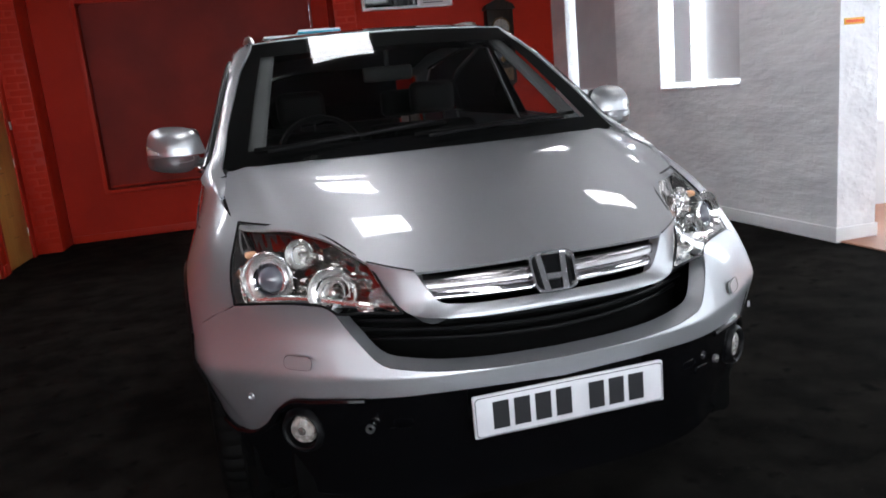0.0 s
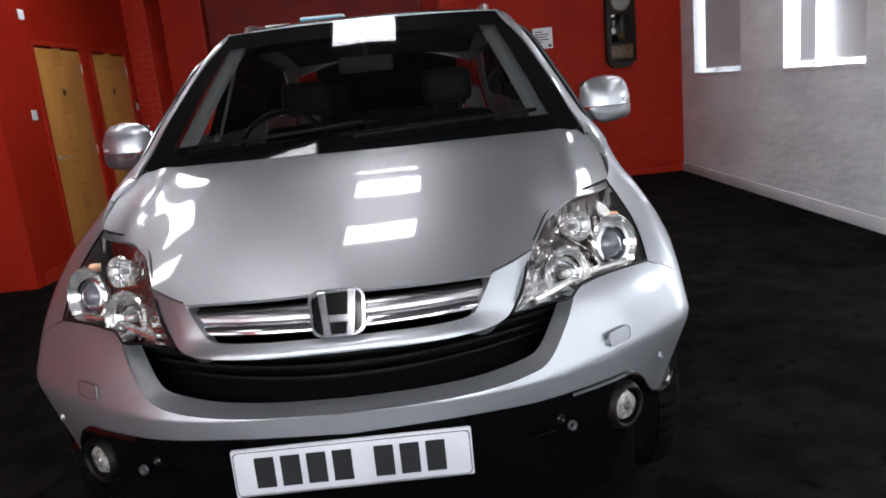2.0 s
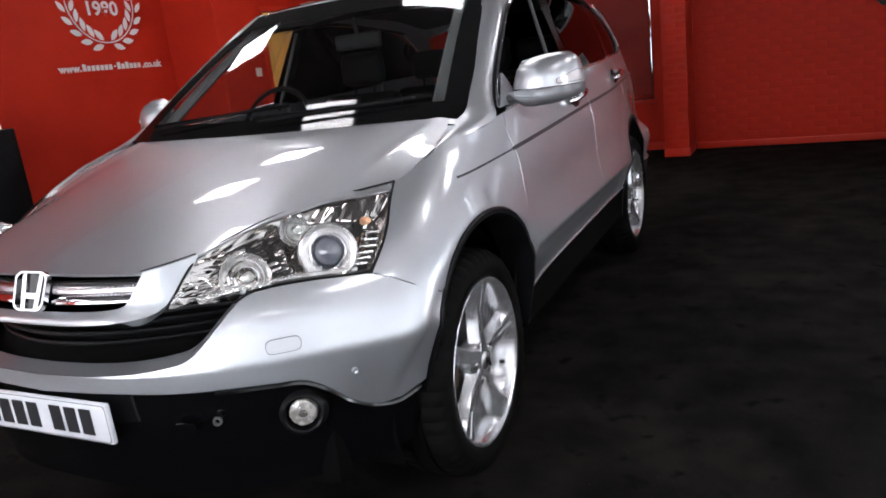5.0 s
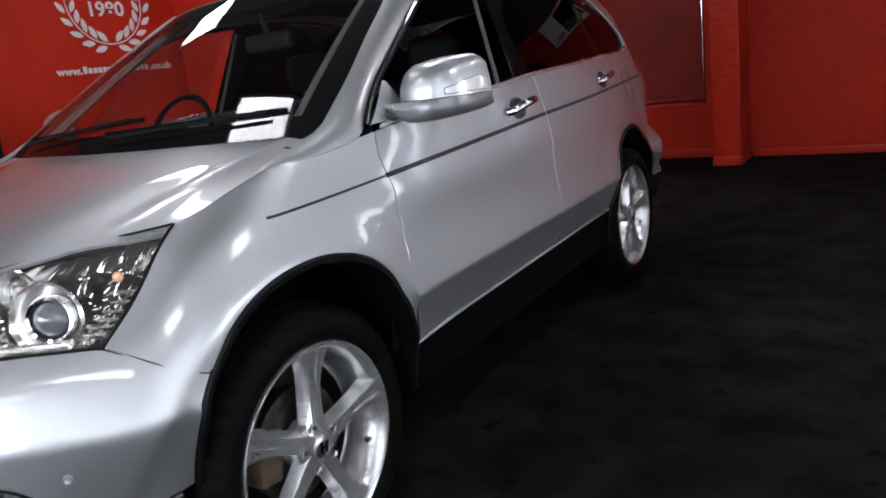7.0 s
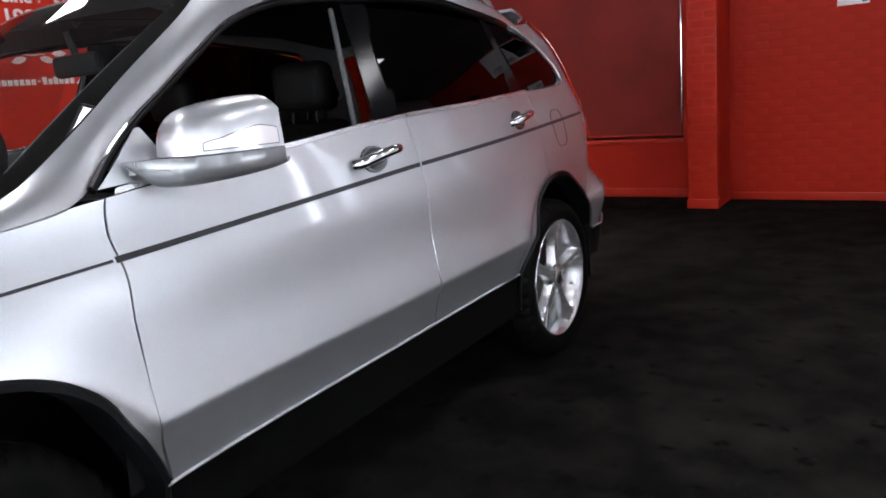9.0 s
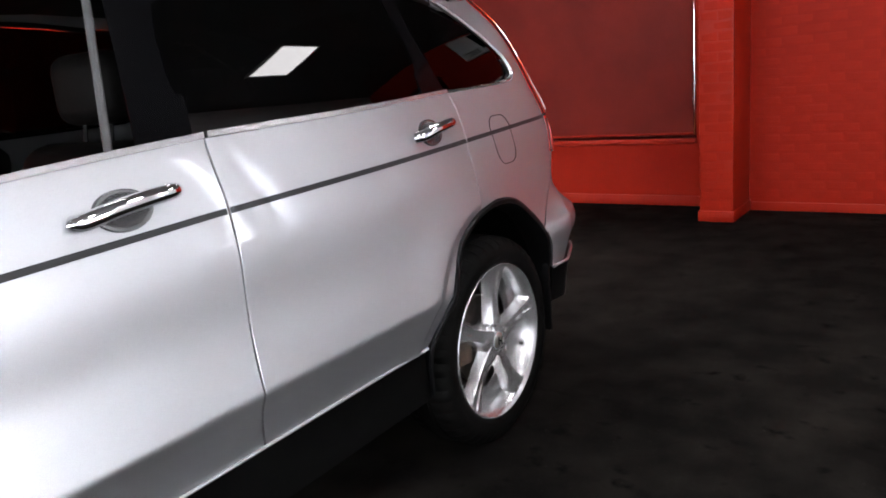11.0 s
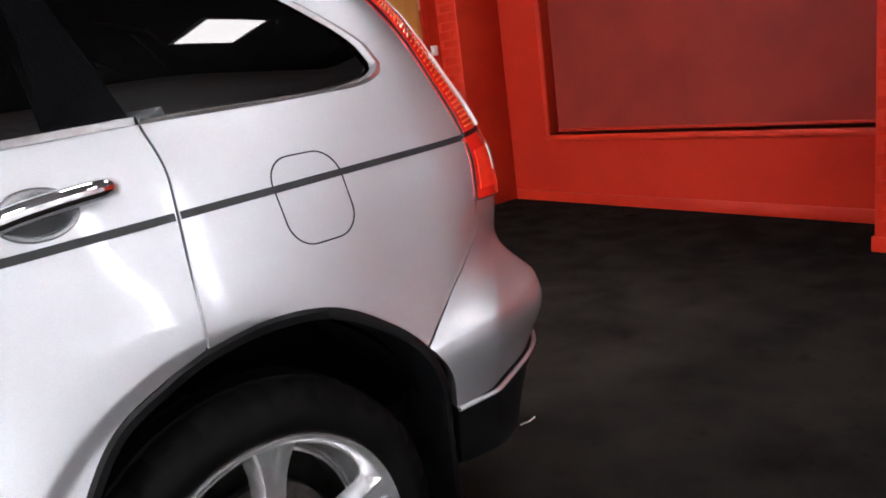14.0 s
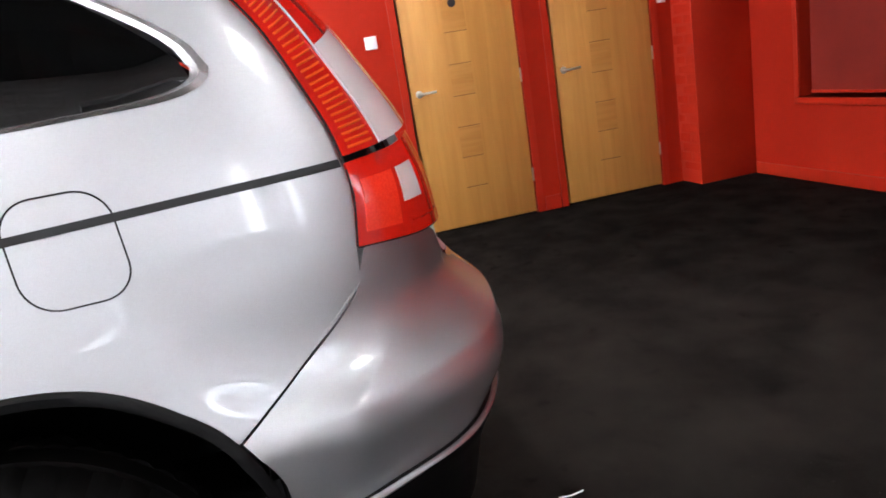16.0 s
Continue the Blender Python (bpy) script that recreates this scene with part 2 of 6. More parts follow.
def thing(name, label, category, m=None, group=""):
    ob = new(name)
    ob.empty_display_size = 0.1
    if m is not None:
        ob.matrix_world = m
    return tagged(ob, label, category, group)


def join(*lots):
    V, F = [], []
    for v, f in lots:
        k = len(V)
        V += [tuple(p) for p in v]
        F += [tuple(i + k for i in q) for q in f]
    return V, F


def block(x0, x1, y0, y1, z0, z1, bevel=0.0, seg=2):
    bm = bmesh.new()
    bmesh.ops.create_cube(bm, size=1)
    for v in bm.verts:
        v.co = (x0 + (v.co.x + .5) * (x1 - x0), y0 + (v.co.y + .5) * (y1 - y0), z0 + (v.co.z + .5) * (z1 - z0))
    if bevel:
        bmesh.ops.bevel(bm, geom=bm.edges[:], offset=bevel, segments=seg, affect="EDGES", profile=0.5)
    return bm


def lathe(profile, seg=48, axis="x", at=(0, 0, 0)):
    """Turns (along, radius) pairs round an axis."""
    V, F = [], []
    k = len(profile)
    for i in range(seg):
        a = 2 * math.pi * i / seg
        for d, r in profile:
            c, s = r * math.cos(a), r * math.sin(a)
            p = {"x": (d, c, s), "y": (s, d, c), "z": (c, s, d)}[axis]
            V.append((p[0] + at[0], p[1] + at[1], p[2] + at[2]))
    for i in range(seg):
        j = (i + 1) % seg
        for q in range(k - 1):
            F.append((i * k + q, j * k + q, j * k + q + 1, i * k + q + 1))
    return V, F


def tube(points, radius, seg=8, flat=1.0):
    """A round bar along points, with closed ends."""
    P = [Vector(p) for p in points]
    V, F = [], []
    for i, p in enumerate(P):
        d = (P[min(i + 1, len(P) - 1)] - P[max(i - 1, 0)]).normalized()
        a = d.cross(Vector((0, 0, 1)))
        a = a.normalized() if a.length > 1e-4 else Vector((1, 0, 0))
        b = a.cross(d).normalized()
        for k in range(seg):
            w = 2 * math.pi * k / seg
            V.append(p + a * math.cos(w) * radius + b * math.sin(w) * radius * flat)
    for i in range(len(P) - 1):
        for k in range(seg):
            F.append((i * seg + k, i * seg + (k + 1) % seg, (i + 1) * seg + (k + 1) % seg, (i + 1) * seg + k))
    F.append(tuple(range(seg))[::-1])
    F.append(tuple(range((len(P) - 1) * seg, len(P) * seg)))
    return V, F


def prism(outline, depth, m=None):
    """A flat outline (x, z) pushed from y = 0 to y = depth."""
    k = len(outline)
    V = [Vector((x, 0, z)) for x, z in outline] + [Vector((x, depth, z)) for x, z in outline]
    if m is not None:
        V = [m @ v for v in V]
    F = [tuple(range(k)), tuple(range(k, 2 * k))[::-1]] + [(i, i + k, (i + 1) % k + k, (i + 1) % k) for i in range(k)]
    return V, F


def rounded(w, h, r, seg=5):
    """Outline of a rounded rectangle about the origin."""
    out = []
    for cx, cz, a0 in ((w / 2 - r, h / 2 - r, 0), (-w / 2 + r, h / 2 - r, 90), (-w / 2 + r, -h / 2 + r, 180), (w / 2 - r, -h / 2 + r, 270)):
        for i in range(seg + 1):
            a = radians(a0 + 90 * i / seg)
            out.append((cx + r * math.cos(a), cz + r * math.sin(a)))
    return out


def sheet(P, lip=0.012, edge=0.0025, side=1):
    """A grid of places (i, j, 3) as a skin whose rim turns inwards. Its front is where i x j points."""
    P = np.array(P, float)
    if side < 0:
        P = P[::-1].copy()
        P[..., 0] *= -1
    n, m = P.shape[:2]
    di, dj = np.gradient(P, axis=0), np.gradient(P, axis=1)
    N = np.cross(di, dj)
    N /= np.maximum(np.linalg.norm(N, axis=2), 1e-9)[..., None]
    V = [tuple(p) for p in P.reshape(-1, 3)]
    F = [(i * m + j, (i + 1) * m + j, (i + 1) * m + j + 1, i * m + j + 1) for i in range(n - 1) for j in range(m - 1)]
    if lip:
        ring = [(i, 0) for i in range(n)] + [(n - 1, j) for j in range(1, m)] + [(i, m - 1) for i in range(n - 2, -1, -1)] + [(0, j) for j in range(m - 2, 0, -1)]
        last = [i * m + j for i, j in ring]
        for depth in (edge, lip):
            base = len(V)
            V += [tuple(P[i, j] - N[i, j] * depth) for i, j in ring]
            k = len(ring)
            F += [(last[(q + 1) % k], last[q], base + q, base + (q + 1) % k) for q in range(k)]
            last = list(range(base, base + k))
    return V, F
# The lower body as one smooth skin: rows go up, each row runs from the nose round the left side to the tail (x, y)
LEVELS = [0.30, 0.49, 0.60, 0.634, 0.643, 0.66, 0.80, 0.95, 1.06, 1.20, 1.45, 1.62]
ROW_A = [(0, .10), (.25, .11), (.45, .16), (.64, .29), (.755, .41), (.818, .515), (.862, .76), (.88, 1.1), (.885, 1.6), (.885, 2.4), (.885, 3.0), (.88, 3.5), (.86, 3.9), (.80, 4.2), (.62, 4.36), (.35, 4.42), (0, 4.44)]
ROW_B = [(0, .03), (.25, .045), (.45, .10), (.65, .235), (.775, .382), (.862, .498), (.920, .77), (.940, 1.1), (.910, 1.6), (.903, 2.4), (.905, 3.0), (.915, 3.5), (.872, 3.9), (.812, 4.145), (.695, 4.33), (.38, 4.455), (0, 4.475)]
ROW_C = [(0, .015), (.25, .03), (.45, .09), (.65, .225), (.812, .372), (.914, .505), (.963, .78), (.963, 1.1), (.958, 1.6), (.958, 2.4), (.955, 3.0), (.935, 3.5), (.885, 3.9), (.838, 4.165), (.72, 4.39), (.39, 4.51), (0, 4.53)]
ROW_D = [(0, .06), (.25, .085), (.45, .155), (.63, .28), (.790, .44), (.894, .58), (.948, .80), (.943, 1.1), (.930, 1.6), (.931, 2.4), (.928, 3.0), (.90, 3.5), (.85, 3.9), (.80, 4.18), (.655, 4.37), (.36, 4.46), (0, 4.48)]
ROW_E = [(0, .14), (.25, .16), (.43, .26), (.60, .50), (.74, .60), (.84, .69), (.888, .85), (.907, 1.1), (.918, 1.6), (.922, 2.4), (.912, 3.0), (.875, 3.5), (.83, 3.9), (.79, 4.195), (.675, 4.36), (.36, 4.43), (0, 4.44)]
ROW_F = [(0, .55), (.25, .57), (.42, .64), (.58, .74), (.71, .80), (.785, .86), (.83, .95), (.865, 1.12), (.89, 1.6), (.90, 2.4), (.89, 3.0), (.85, 3.5), (.815, 3.9), (.775, 4.20), (.665, 4.345), (.36, 4.41), (0, 4.42)]
ROW_G = [(0, 1.05), (.25, 1.07), (.42, 1.10), (.57, 1.12), (.68, 1.14), (.76, 1.16), (.81, 1.22), (.845, 1.34), (.855, 1.6), (.86, 2.4), (.847, 3.0), (.808, 3.5), (.774, 3.9), (.735, 4.165), (.625, 4.295), (.34, 4.355), (0, 4.365)]
ROW_H = [(0, 1.56), (.25, 1.57), (.42, 1.59), (.55, 1.62), (.64, 1.65), (.70, 1.69), (.735, 1.75), (.752, 1.86), (.757, 2.1), (.76, 2.5), (.750, 3.0), (.722, 3.5), (.690, 3.85), (.665, 4.035), (.55, 4.14), (.31, 4.19), (0, 4.20)]
ROW_I = [(0, 1.92), (.25, 1.93), (.42, 1.95), (.53, 1.97), (.60, 2.0), (.635, 2.03), (.66, 2.07), (.677, 2.16), (.685, 2.4), (.69, 2.7), (.68, 3.1), (.655, 3.45), (.615, 3.7), (.57, 3.86), (.45, 3.93), (.25, 3.96), (0, 3.97)]
# a crisp fold runs along the foot of the doors and fades out at the wheels
FOLD = np.interp(np.arange(17), [5, 7, 11, 12], [0, 1, 1, 0])[:, None]
ROW_J = np.array(ROW_B) * .28 + np.array(ROW_C) * .72
ROW_L = np.array(ROW_C) + FOLD * (np.array(ROW_C) - np.array(ROW_D)) * .12
ROW_K = ROW_L * (.97 - .02 * FOLD) + np.array(ROW_B) * (.03 + .02 * FOLD)
NET = np.array([ROW_A, ROW_B, ROW_J, ROW_K, ROW_L, ROW_C, ROW_D, ROW_E, ROW_F, ROW_G, ROW_H, ROW_I], float)


def blend(t, knots):
    """Weights of a smooth curve through values at the knots, for an array t."""
    k = np.asarray(knots, float)
    t = np.clip(np.asarray(t, float).ravel(), k[0], k[-1])
    i = np.clip(np.searchsorted(k, t) - 1, 0, len(k) - 2)
    h = k[i + 1] - k[i]
    s = (t - k[i]) / h
    w = np.zeros((len(t), len(k)))
    r = np.arange(len(t))
    w[r, i] += 2 * s**3 - 3 * s**2 + 1
    w[r, i + 1] += 3 * s**2 - 2 * s**3
    for j, f in ((i, s**3 - 2 * s**2 + s), (i + 1, s**3 - s**2)):
        a, b = np.maximum(j - 1, 0), np.minimum(j + 1, len(k) - 1)
        g = f * h / (k[b] - k[a])
        np.add.at(w, (r, b), g)
        np.add.at(w, (r, a), -g)
    return w


def skin(u, z, off=0.0):
    """Places on the skin at station u and height z, moved out by off."""
    u, z = np.broadcast_arrays(np.asarray(u, float), np.asarray(z, float))
    def at(uu, zz):
        wu, wz = blend(uu, np.arange(NET.shape[1])), blend(zz, LEVELS)
        p = np.einsum("nl,lsk,ns->nk", wz, NET, wu)
        return np.column_stack([p, np.asarray(zz).ravel()])
    p = at(u, z)
    if np.any(off):
        n = np.cross(at(u + .02, z) - at(u - .02, z), at(u, z + .004) - at(u, z - .004))
        n /= np.maximum(np.linalg.norm(n, axis=1), 1e-9)[:, None]
        p = p + n * np.broadcast_to(off, u.shape).reshape(-1, 1)
    return p.reshape(*u.shape, 3)


FINE = np.linspace(0, NET.shape[1] - 1, 801)


def snap(x, y, z):
    """Station and height of the place on the skin nearest to (x, y) at height z."""
    p = skin(FINE, np.full(801, z))
    a = FINE <= 10
    if y < 2.5:
        return float(np.interp(x + y, np.maximum.accumulate((p[:, 0] + p[:, 1])[a]), FINE[a])), z
    return float(np.interp(y - x, np.maximum.accumulate((p[:, 1] - p[:, 0])[~a]), FINE[~a])), z


def flank(y, z):
    """Station of the place on the car's side at length y and height z."""
    a = (FINE >= 6) & (FINE <= 13.2)
    p = skin(FINE[a], np.full(a.sum(), z))
    return float(np.interp(y, p[:, 1], FINE[a]))



def flare(u, z):
    """How far the skin swells out round a wheel arch, and rolls in at its very lip."""
    p = skin(u, z)
    r = np.minimum(np.hypot(p[..., 1] - .899, p[..., 2] - .372), np.hypot(p[..., 1] - 3.519, p[..., 2] - .372))
    w = np.clip((.660 - r) / .15, 0, 1)
    return .007 * w * w * (3 - 2 * w) - .010 * np.clip((.498 - r) / .03, 0, 1)


def curve(points, n):
    """n places, evenly spread, on a smooth line through the points."""
    p = np.array(points, float)
    d = np.r_[0, np.cumsum(np.linalg.norm(np.diff(p, axis=0), axis=1))]
    return blend(np.linspace(0, d[-1], n), d) @ p


def line_on_skin(points, n):
    return curve([snap(*p) for p in points], n) if len(points) > 1 else None


def coons(bottom, top, left, right, n, m):
    """Fills four lines on the skin, given as (x, y, z), with n by m places (station, height)."""
    b, t = line_on_skin(bottom, n), line_on_skin(top, n)
    l, r = line_on_skin(left, m), line_on_skin(right, m)
    a, c = np.linspace(0, 1, n)[:, None, None], np.linspace(0, 1, m)[None, :, None]
    return ((1 - c) * b[:, None] + c * t[:, None] + (1 - a) * l[None] + a * r[None]
            - (1 - a) * (1 - c) * b[0] - a * (1 - c) * b[-1] - (1 - a) * c * t[0] - a * c * t[-1])


def coons_flank(bottom, top, left, right, n, m):
    """The same for the car's side, blended in length and height, so that straight edges stay straight."""
    yz = lambda p, k: curve([q[1:] for q in p], k)
    b, t, l, r = yz(bottom, n), yz(top, n), yz(left, m), yz(right, m)
    a, c = np.linspace(0, 1, n)[:, None, None], np.linspace(0, 1, m)[None, :, None]
    q = ((1 - c) * b[:, None] + c * t[:, None] + (1 - a) * l[None] + a * r[None]
         - (1 - a) * (1 - c) * b[0] - a * (1 - c) * b[-1] - (1 - a) * c * t[0] - a * c * t[-1])
    u = np.array([[flank(*p) for p in row] for row in q])
    return np.stack([u, q[..., 1]], 2)


def flank_panel(name, bottom, top, left, right, n, m, material, parent, side=1, off=0.0, lip=0.004, label=""):
    q = coons_flank(bottom, top, left, right, n, m)
    return part(name, sheet(skin(q[..., 0], q[..., 1], off), lip, side=side), material, parent, label)


def panel(name, bottom, top, left, right, n, m, material, parent, side=1, off=0.0, lip=0.014, label="", dent=None):
    q = coons(bottom, top, left, right, n, m)
    P = skin(q[..., 0], q[..., 1], off if dent is None else dent(q[..., 0], q[..., 1]) + off)
    return part(name, sheet(P, lip, side=side), material, parent, label)


def ribbon(name, q, width, material, parent, side=1, off=0.003, label="", lip=0.004):
    """A narrow strip along places (station, height)."""
    q = np.array(q, float)
    q = np.stack([q - [0, width / 2], q + [0, width / 2]], 1)
    return part(name, sheet(skin(q[..., 0], q[..., 1], off), lip, 0.001, side), material, parent, label)


def band(name, points, width, material, parent, side=1, off=0.003, n=40, label="", lip=0.004):
    """A narrow strip that follows a line on the skin."""
    q = line_on_skin(points, n)
    q = np.stack([q - [0, width / 2], q + [0, width / 2]], 1)
    return part(name, sheet(skin(q[..., 0], q[..., 1], off), lip, 0.001, side), material, parent, label)


# ---------------------------------------------------------------- the car
car = thing("car", "silver family SUV with chrome trim, parked on dark carpet", "car")

# lines that panels share
ARCH_F = [(.915, .60, .715), (.924, .65, .776), (.930, .71, .820), (.933, .79, .850), (.935, .87, .862), (.936, .955, .862), (.938, 1.04, .847), (.942, 1.11, .822), (.945, 1.17, .785), (.948, 1.225, .732), (.95, 1.27, .66), (.947, 1.305, .575), (.94, 1.325, .492)]
SEAM_F = [(.94, 1.326, .492), (.958, 1.318, .64), (.937, 1.314, .837), (.915, 1.318, .99), (.88, 1.330, 1.120)]
SEAM_M = [(.925, 2.426, .495), (.955, 2.420, .62), (.935, 2.430, .843), (.90, 2.450, 1.05), (.862, 2.446, 1.199)]
SEAM_R = [(.887, 3.457, .848), (.875, 3.468, .95), (.845, 3.481, 1.085), (.82, 3.480, 1.155), (.80, 3.464, 1.231)]
BELT_F = [(.88, 1.333, 1.120), (.865, 1.50, 1.135), (.862, 1.85, 1.159), (.865, 2.22, 1.185), (.862, 2.443, 1.198)]
BELT_R = [(.862, 2.449, 1.199), (.845, 3.0, 1.212), (.80, 3.461, 1.229)]
ARCH_R = [(.925, 2.429, .495), (.92, 2.8, .497), (.922, 3.098, .50), (.924, 3.124, .55), (.925, 3.17, .66), (.91, 3.268, .77), (.89, 3.36, .82), (.887, 3.454, .848)]
ARCH_Q = [(.887, 3.460, .848), (.885, 3.6, .86), (.88, 3.74, .837), (.875, 3.84, .78), (.875, 3.932, .684)]
TAIL_EDGE = [(.875, 3.932, .684), (.845, 4.04, .76), (.79, 4.185, .885), (.79, 4.196, .95), (.762, 4.20, 1.095), (.735, 4.175, 1.20), (.70, 4.11, 1.35), (.67, 4.03, 1.45), (.60, 3.90, 1.56)]
QUARTER_WINDOW = [(.80, 3.467, 1.231), (.763, 3.82, 1.240), (.746, 3.97, 1.252), (.735, 4.017, 1.285), (.725, 3.995, 1.33), (.712, 3.90, 1.405), (.68, 3.75, 1.475), (.65, 3.60, 1.535)]
BUMPER_LOW = [(0, .015, .605), (.261, .03, .612), (.455, .087, .605), (.559, .149, .598), (.629, .198, .592), (.681, .238, .586), (.723, .268, .556), (.764, .303, .505), (.81, .352, .466), (.855, .43, .456), (.885, .518, .474)]
BUMPER_TOP = [(0, .02, .655), (.166, .025, .658), (.304, .045, .664), (.397, .076, .674), (.456, .105, .69), (.505, .159, .75), (.55, .225, .812), (.575, .25, .818), (.654, .322, .820), (.787, .458, .806), (.85, .518, .765), (.908, .605, .715)]
BUMPER_ARCH = [(.885, .518, .474), (.90, .538, .57), (.905, .572, .66), (.908, .605, .715)]
HOOD_Y = [0.05, 0.25, 0.5, 0.8, 1.1, 1.35]
HOOD_X = [0.0, 0.3, 0.5, 0.65, 0.8]
HOOD_Z = np.array([[.900, .884, .860, .82, .75], [.964, .952, .926, .88, .81], [1.025, 1.018, .996, .948, .885],
                   [1.087, 1.083, 1.073, 1.052, 1.025], [1.141, 1.138, 1.132, 1.124, 1.110], [1.191, 1.187, 1.181, 1.171, 1.155]])


def hood_height(x, y):
    wy, wx = blend(y, HOOD_Y), blend(np.abs(x), HOOD_X)
    crest = .62 + .11 * (np.asarray(y) - .4)
    ridge = .007 * np.exp(-((np.abs(x) - crest) / .034) ** 2) * np.clip((np.asarray(y) - .28) / .25, 0, 1)
    return np.einsum("nk,kl,nl->n", wy, HOOD_Z, wx).reshape(np.shape(x)) + ridge


def bonnet():
    """One pressing from the grille to the foot of the windscreen."""
    a = np.linspace(-1, 1, 101)
    side_x = lambda v: np.interp(v, [0, .12, .30, .42, .55, .8, 1], [.34, .445, .52, .60, .765, .790, .772])
    side_y = lambda v: np.interp(v, [0, .12, .30, .42, .55, .8, 1], [.118, .212, .40, .54, .70, .95, 1.165])
    v = np.linspace(0, 1, 46)
    X, Y = np.zeros((101, 46)), np.zeros((101, 46))
    front = lambda x: .085 + .32 * x * x
    rear = lambda x: 1.13 + .06 * x * x
    for j, w in enumerate(v):
        sx, sy = side_x(w), side_y(w)
        x = a * sx
        mid = front(0) + (rear(0) - front(0)) * w
        bow = sy - mid
        X[:, j] = x
        Y[:, j] = mid + bow * np.abs(a) ** 2.2
    Z = hood_height(X, Y)
    part("bonnet", sheet(np.stack([X, Y, Z], 2), 0.007, 0.003), PAINT, car)


def chrome_letter(parent, scale, m):
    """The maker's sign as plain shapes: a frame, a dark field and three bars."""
    outer = [(x * scale, z * scale * .86) for x, z in rounded(1.0, 1.0, .22)]
    outer = [(x * (1 + .10 * z / scale), z) for x, z in outer]
    inner = [(x * .90, z * .90) for x, z in outer]
    k = len(outer)
    d = .12 * scale
    V = [m @ Vector((x, -d, z)) for x, z in outer] + [m @ Vector((x, -d, z)) for x, z in inner] + [m @ Vector((x, 0, z)) for x, z in outer] + [m @ Vector((x, 0, z)) for x, z in inner]
    F = []
    for i in range(k):
        j = (i + 1) % k
        F += [(i, j, k + j, k + i), (2 * k + i, 2 * k + j, j, i), (k + i, k + j, 3 * k + j, 3 * k + i)]
    badge = part("badge", (V, F), BRIGHT, parent, "chrome badge frame", sharp=30)
    part("badge_field", prism(inner, .03 * scale, m @ Matrix.Translation((0, -.03 * scale, 0))), GLOSS_BLACK, badge, "black badge field", smooth=False)
    s = scale
    for poly in ([(-.34, .385), (-.215, .385), (-.14, -.385), (-.27, -.385)], [(.215, .385), (.34, .385), (.27, -.385), (.14, -.385)], [(-.17, -.04), (.17, -.04), (.15, -.16), (-.15, -.16)]):
        part("badge_bar", prism([(x * s, z * s) for x, z in poly], .06 * s, m @ Matrix.Translation((0, -.075 * s, 0))), BRIGHT, badge, "chrome bar", smooth=False)


def grille():
    """Black backing, chrome bars, silver U-shaped surround and the badge."""
    t = np.linspace(-1, 1, 61)
    half_out = [(0, .026, .790), (.18, .033, .791), (.30, .058, .796), (.365, .105, .803), (.400, .150, .835), (.424, .180, .872), (.446, .211, .925)]
    half_in = [(0, .048, .818), (.18, .057, .819), (.27, .078, .822), (.298, .091, .832), (.316, .101, .857), (.345, .120, .907)]
    o, i_ = curve(half_out, 31), curve(half_in, 31)
    o = np.vstack([o[:0:-1] * [-1, 1, 1], o])
    i_ = np.vstack([i_[:0:-1] * [-1, 1, 1], i_])
    rows = []
    for w in np.linspace(0, 1, 9):
        p = o * (1 - w) + i_ * w
        p[:, 1] -= .008 * math.sin(math.pi * w)
        rows.append(p)
    part("grille_surround", sheet(np.stack(rows, 1), .03, .004), PAINT, car)
    back = np.stack([np.stack([t * .36, .150 + .06 * t * t, np.full(61, z)], 1) for z in (.70, .80, .86, .905)], 1)
    part("grille_backing", sheet(back, 0), GLOSS_BLACK, car, "black grille backing")
    x = np.linspace(-.338, .338, 49)
    for z0, z1, name, mat, lift in ((.832, .855, "lower_bar", BRIGHT, -.014), (.857, .887, "upper_bar", GRILLE_SATIN, -.004)):
        prof = [(0.012, z0 - .003), (-.004, z0 + .003), (-.003, z0 * .6 + z1 * .4), (.006, z1 - .004), (0.022, z1)]
        k = 1.0 if name == "lower_bar" else 1.02
        P = np.stack([np.stack([x * k, .076 + lift + dy + .50 * x * x, z + 0 * x], 1) for dy, z in prof], 1)
        part("grille_bar", sheet(P, 0.01), mat, car, "chrome grille bar" if z0 < .86 else "satin chrome grille bar", sharp=60)
    P = np.stack([np.stack([x, .082 + dy + .55 * x * x, np.full(49, z)], 1) for dy, z in ((.02, .820), (0, .822), (0, .827), (.02, .830))], 1)
    part("grille_bar", sheet(P, 0.01), GLOSS_BLACK, car, "black lower grille bar")
    for s in (1, -1):
        part("panel_gap", tube([(s * x, y, z) for x, y, z in curve([(.345, .114, .911), (.395, .156, .920), (.446, .205, .931)], 12)], .0022, 6), INK, car, "dark panel gap")
    chrome_letter(car, .120, pose(0, .066, .866, -24, 0, 0))
    # the wide dark mouth below, with its louvres
    x = np.linspace(-.53, .53, 41)
    mouth = np.stack([np.stack([x * s, y + .62 * x * x * s, np.full(41, z)], 1) for s, y, z in ((.80, .05, .655), (.86, .10, .69), (.94, .12, .73), (1.0, .11, .79), (1.02, .06, .815))], 1)
    part("air_intake", sheet(mouth, 0), LINER, car, "matt black air intake")
    for z in (.715, .742, .769):
        p = [(v * (.86 + (z - .70) * 1.3), .085 + .62 * v * v, z) for v in np.linspace(-.53, .53, 25)]
        part("louvre", tube(p, .006, 6), TRIM_BLACK, car)


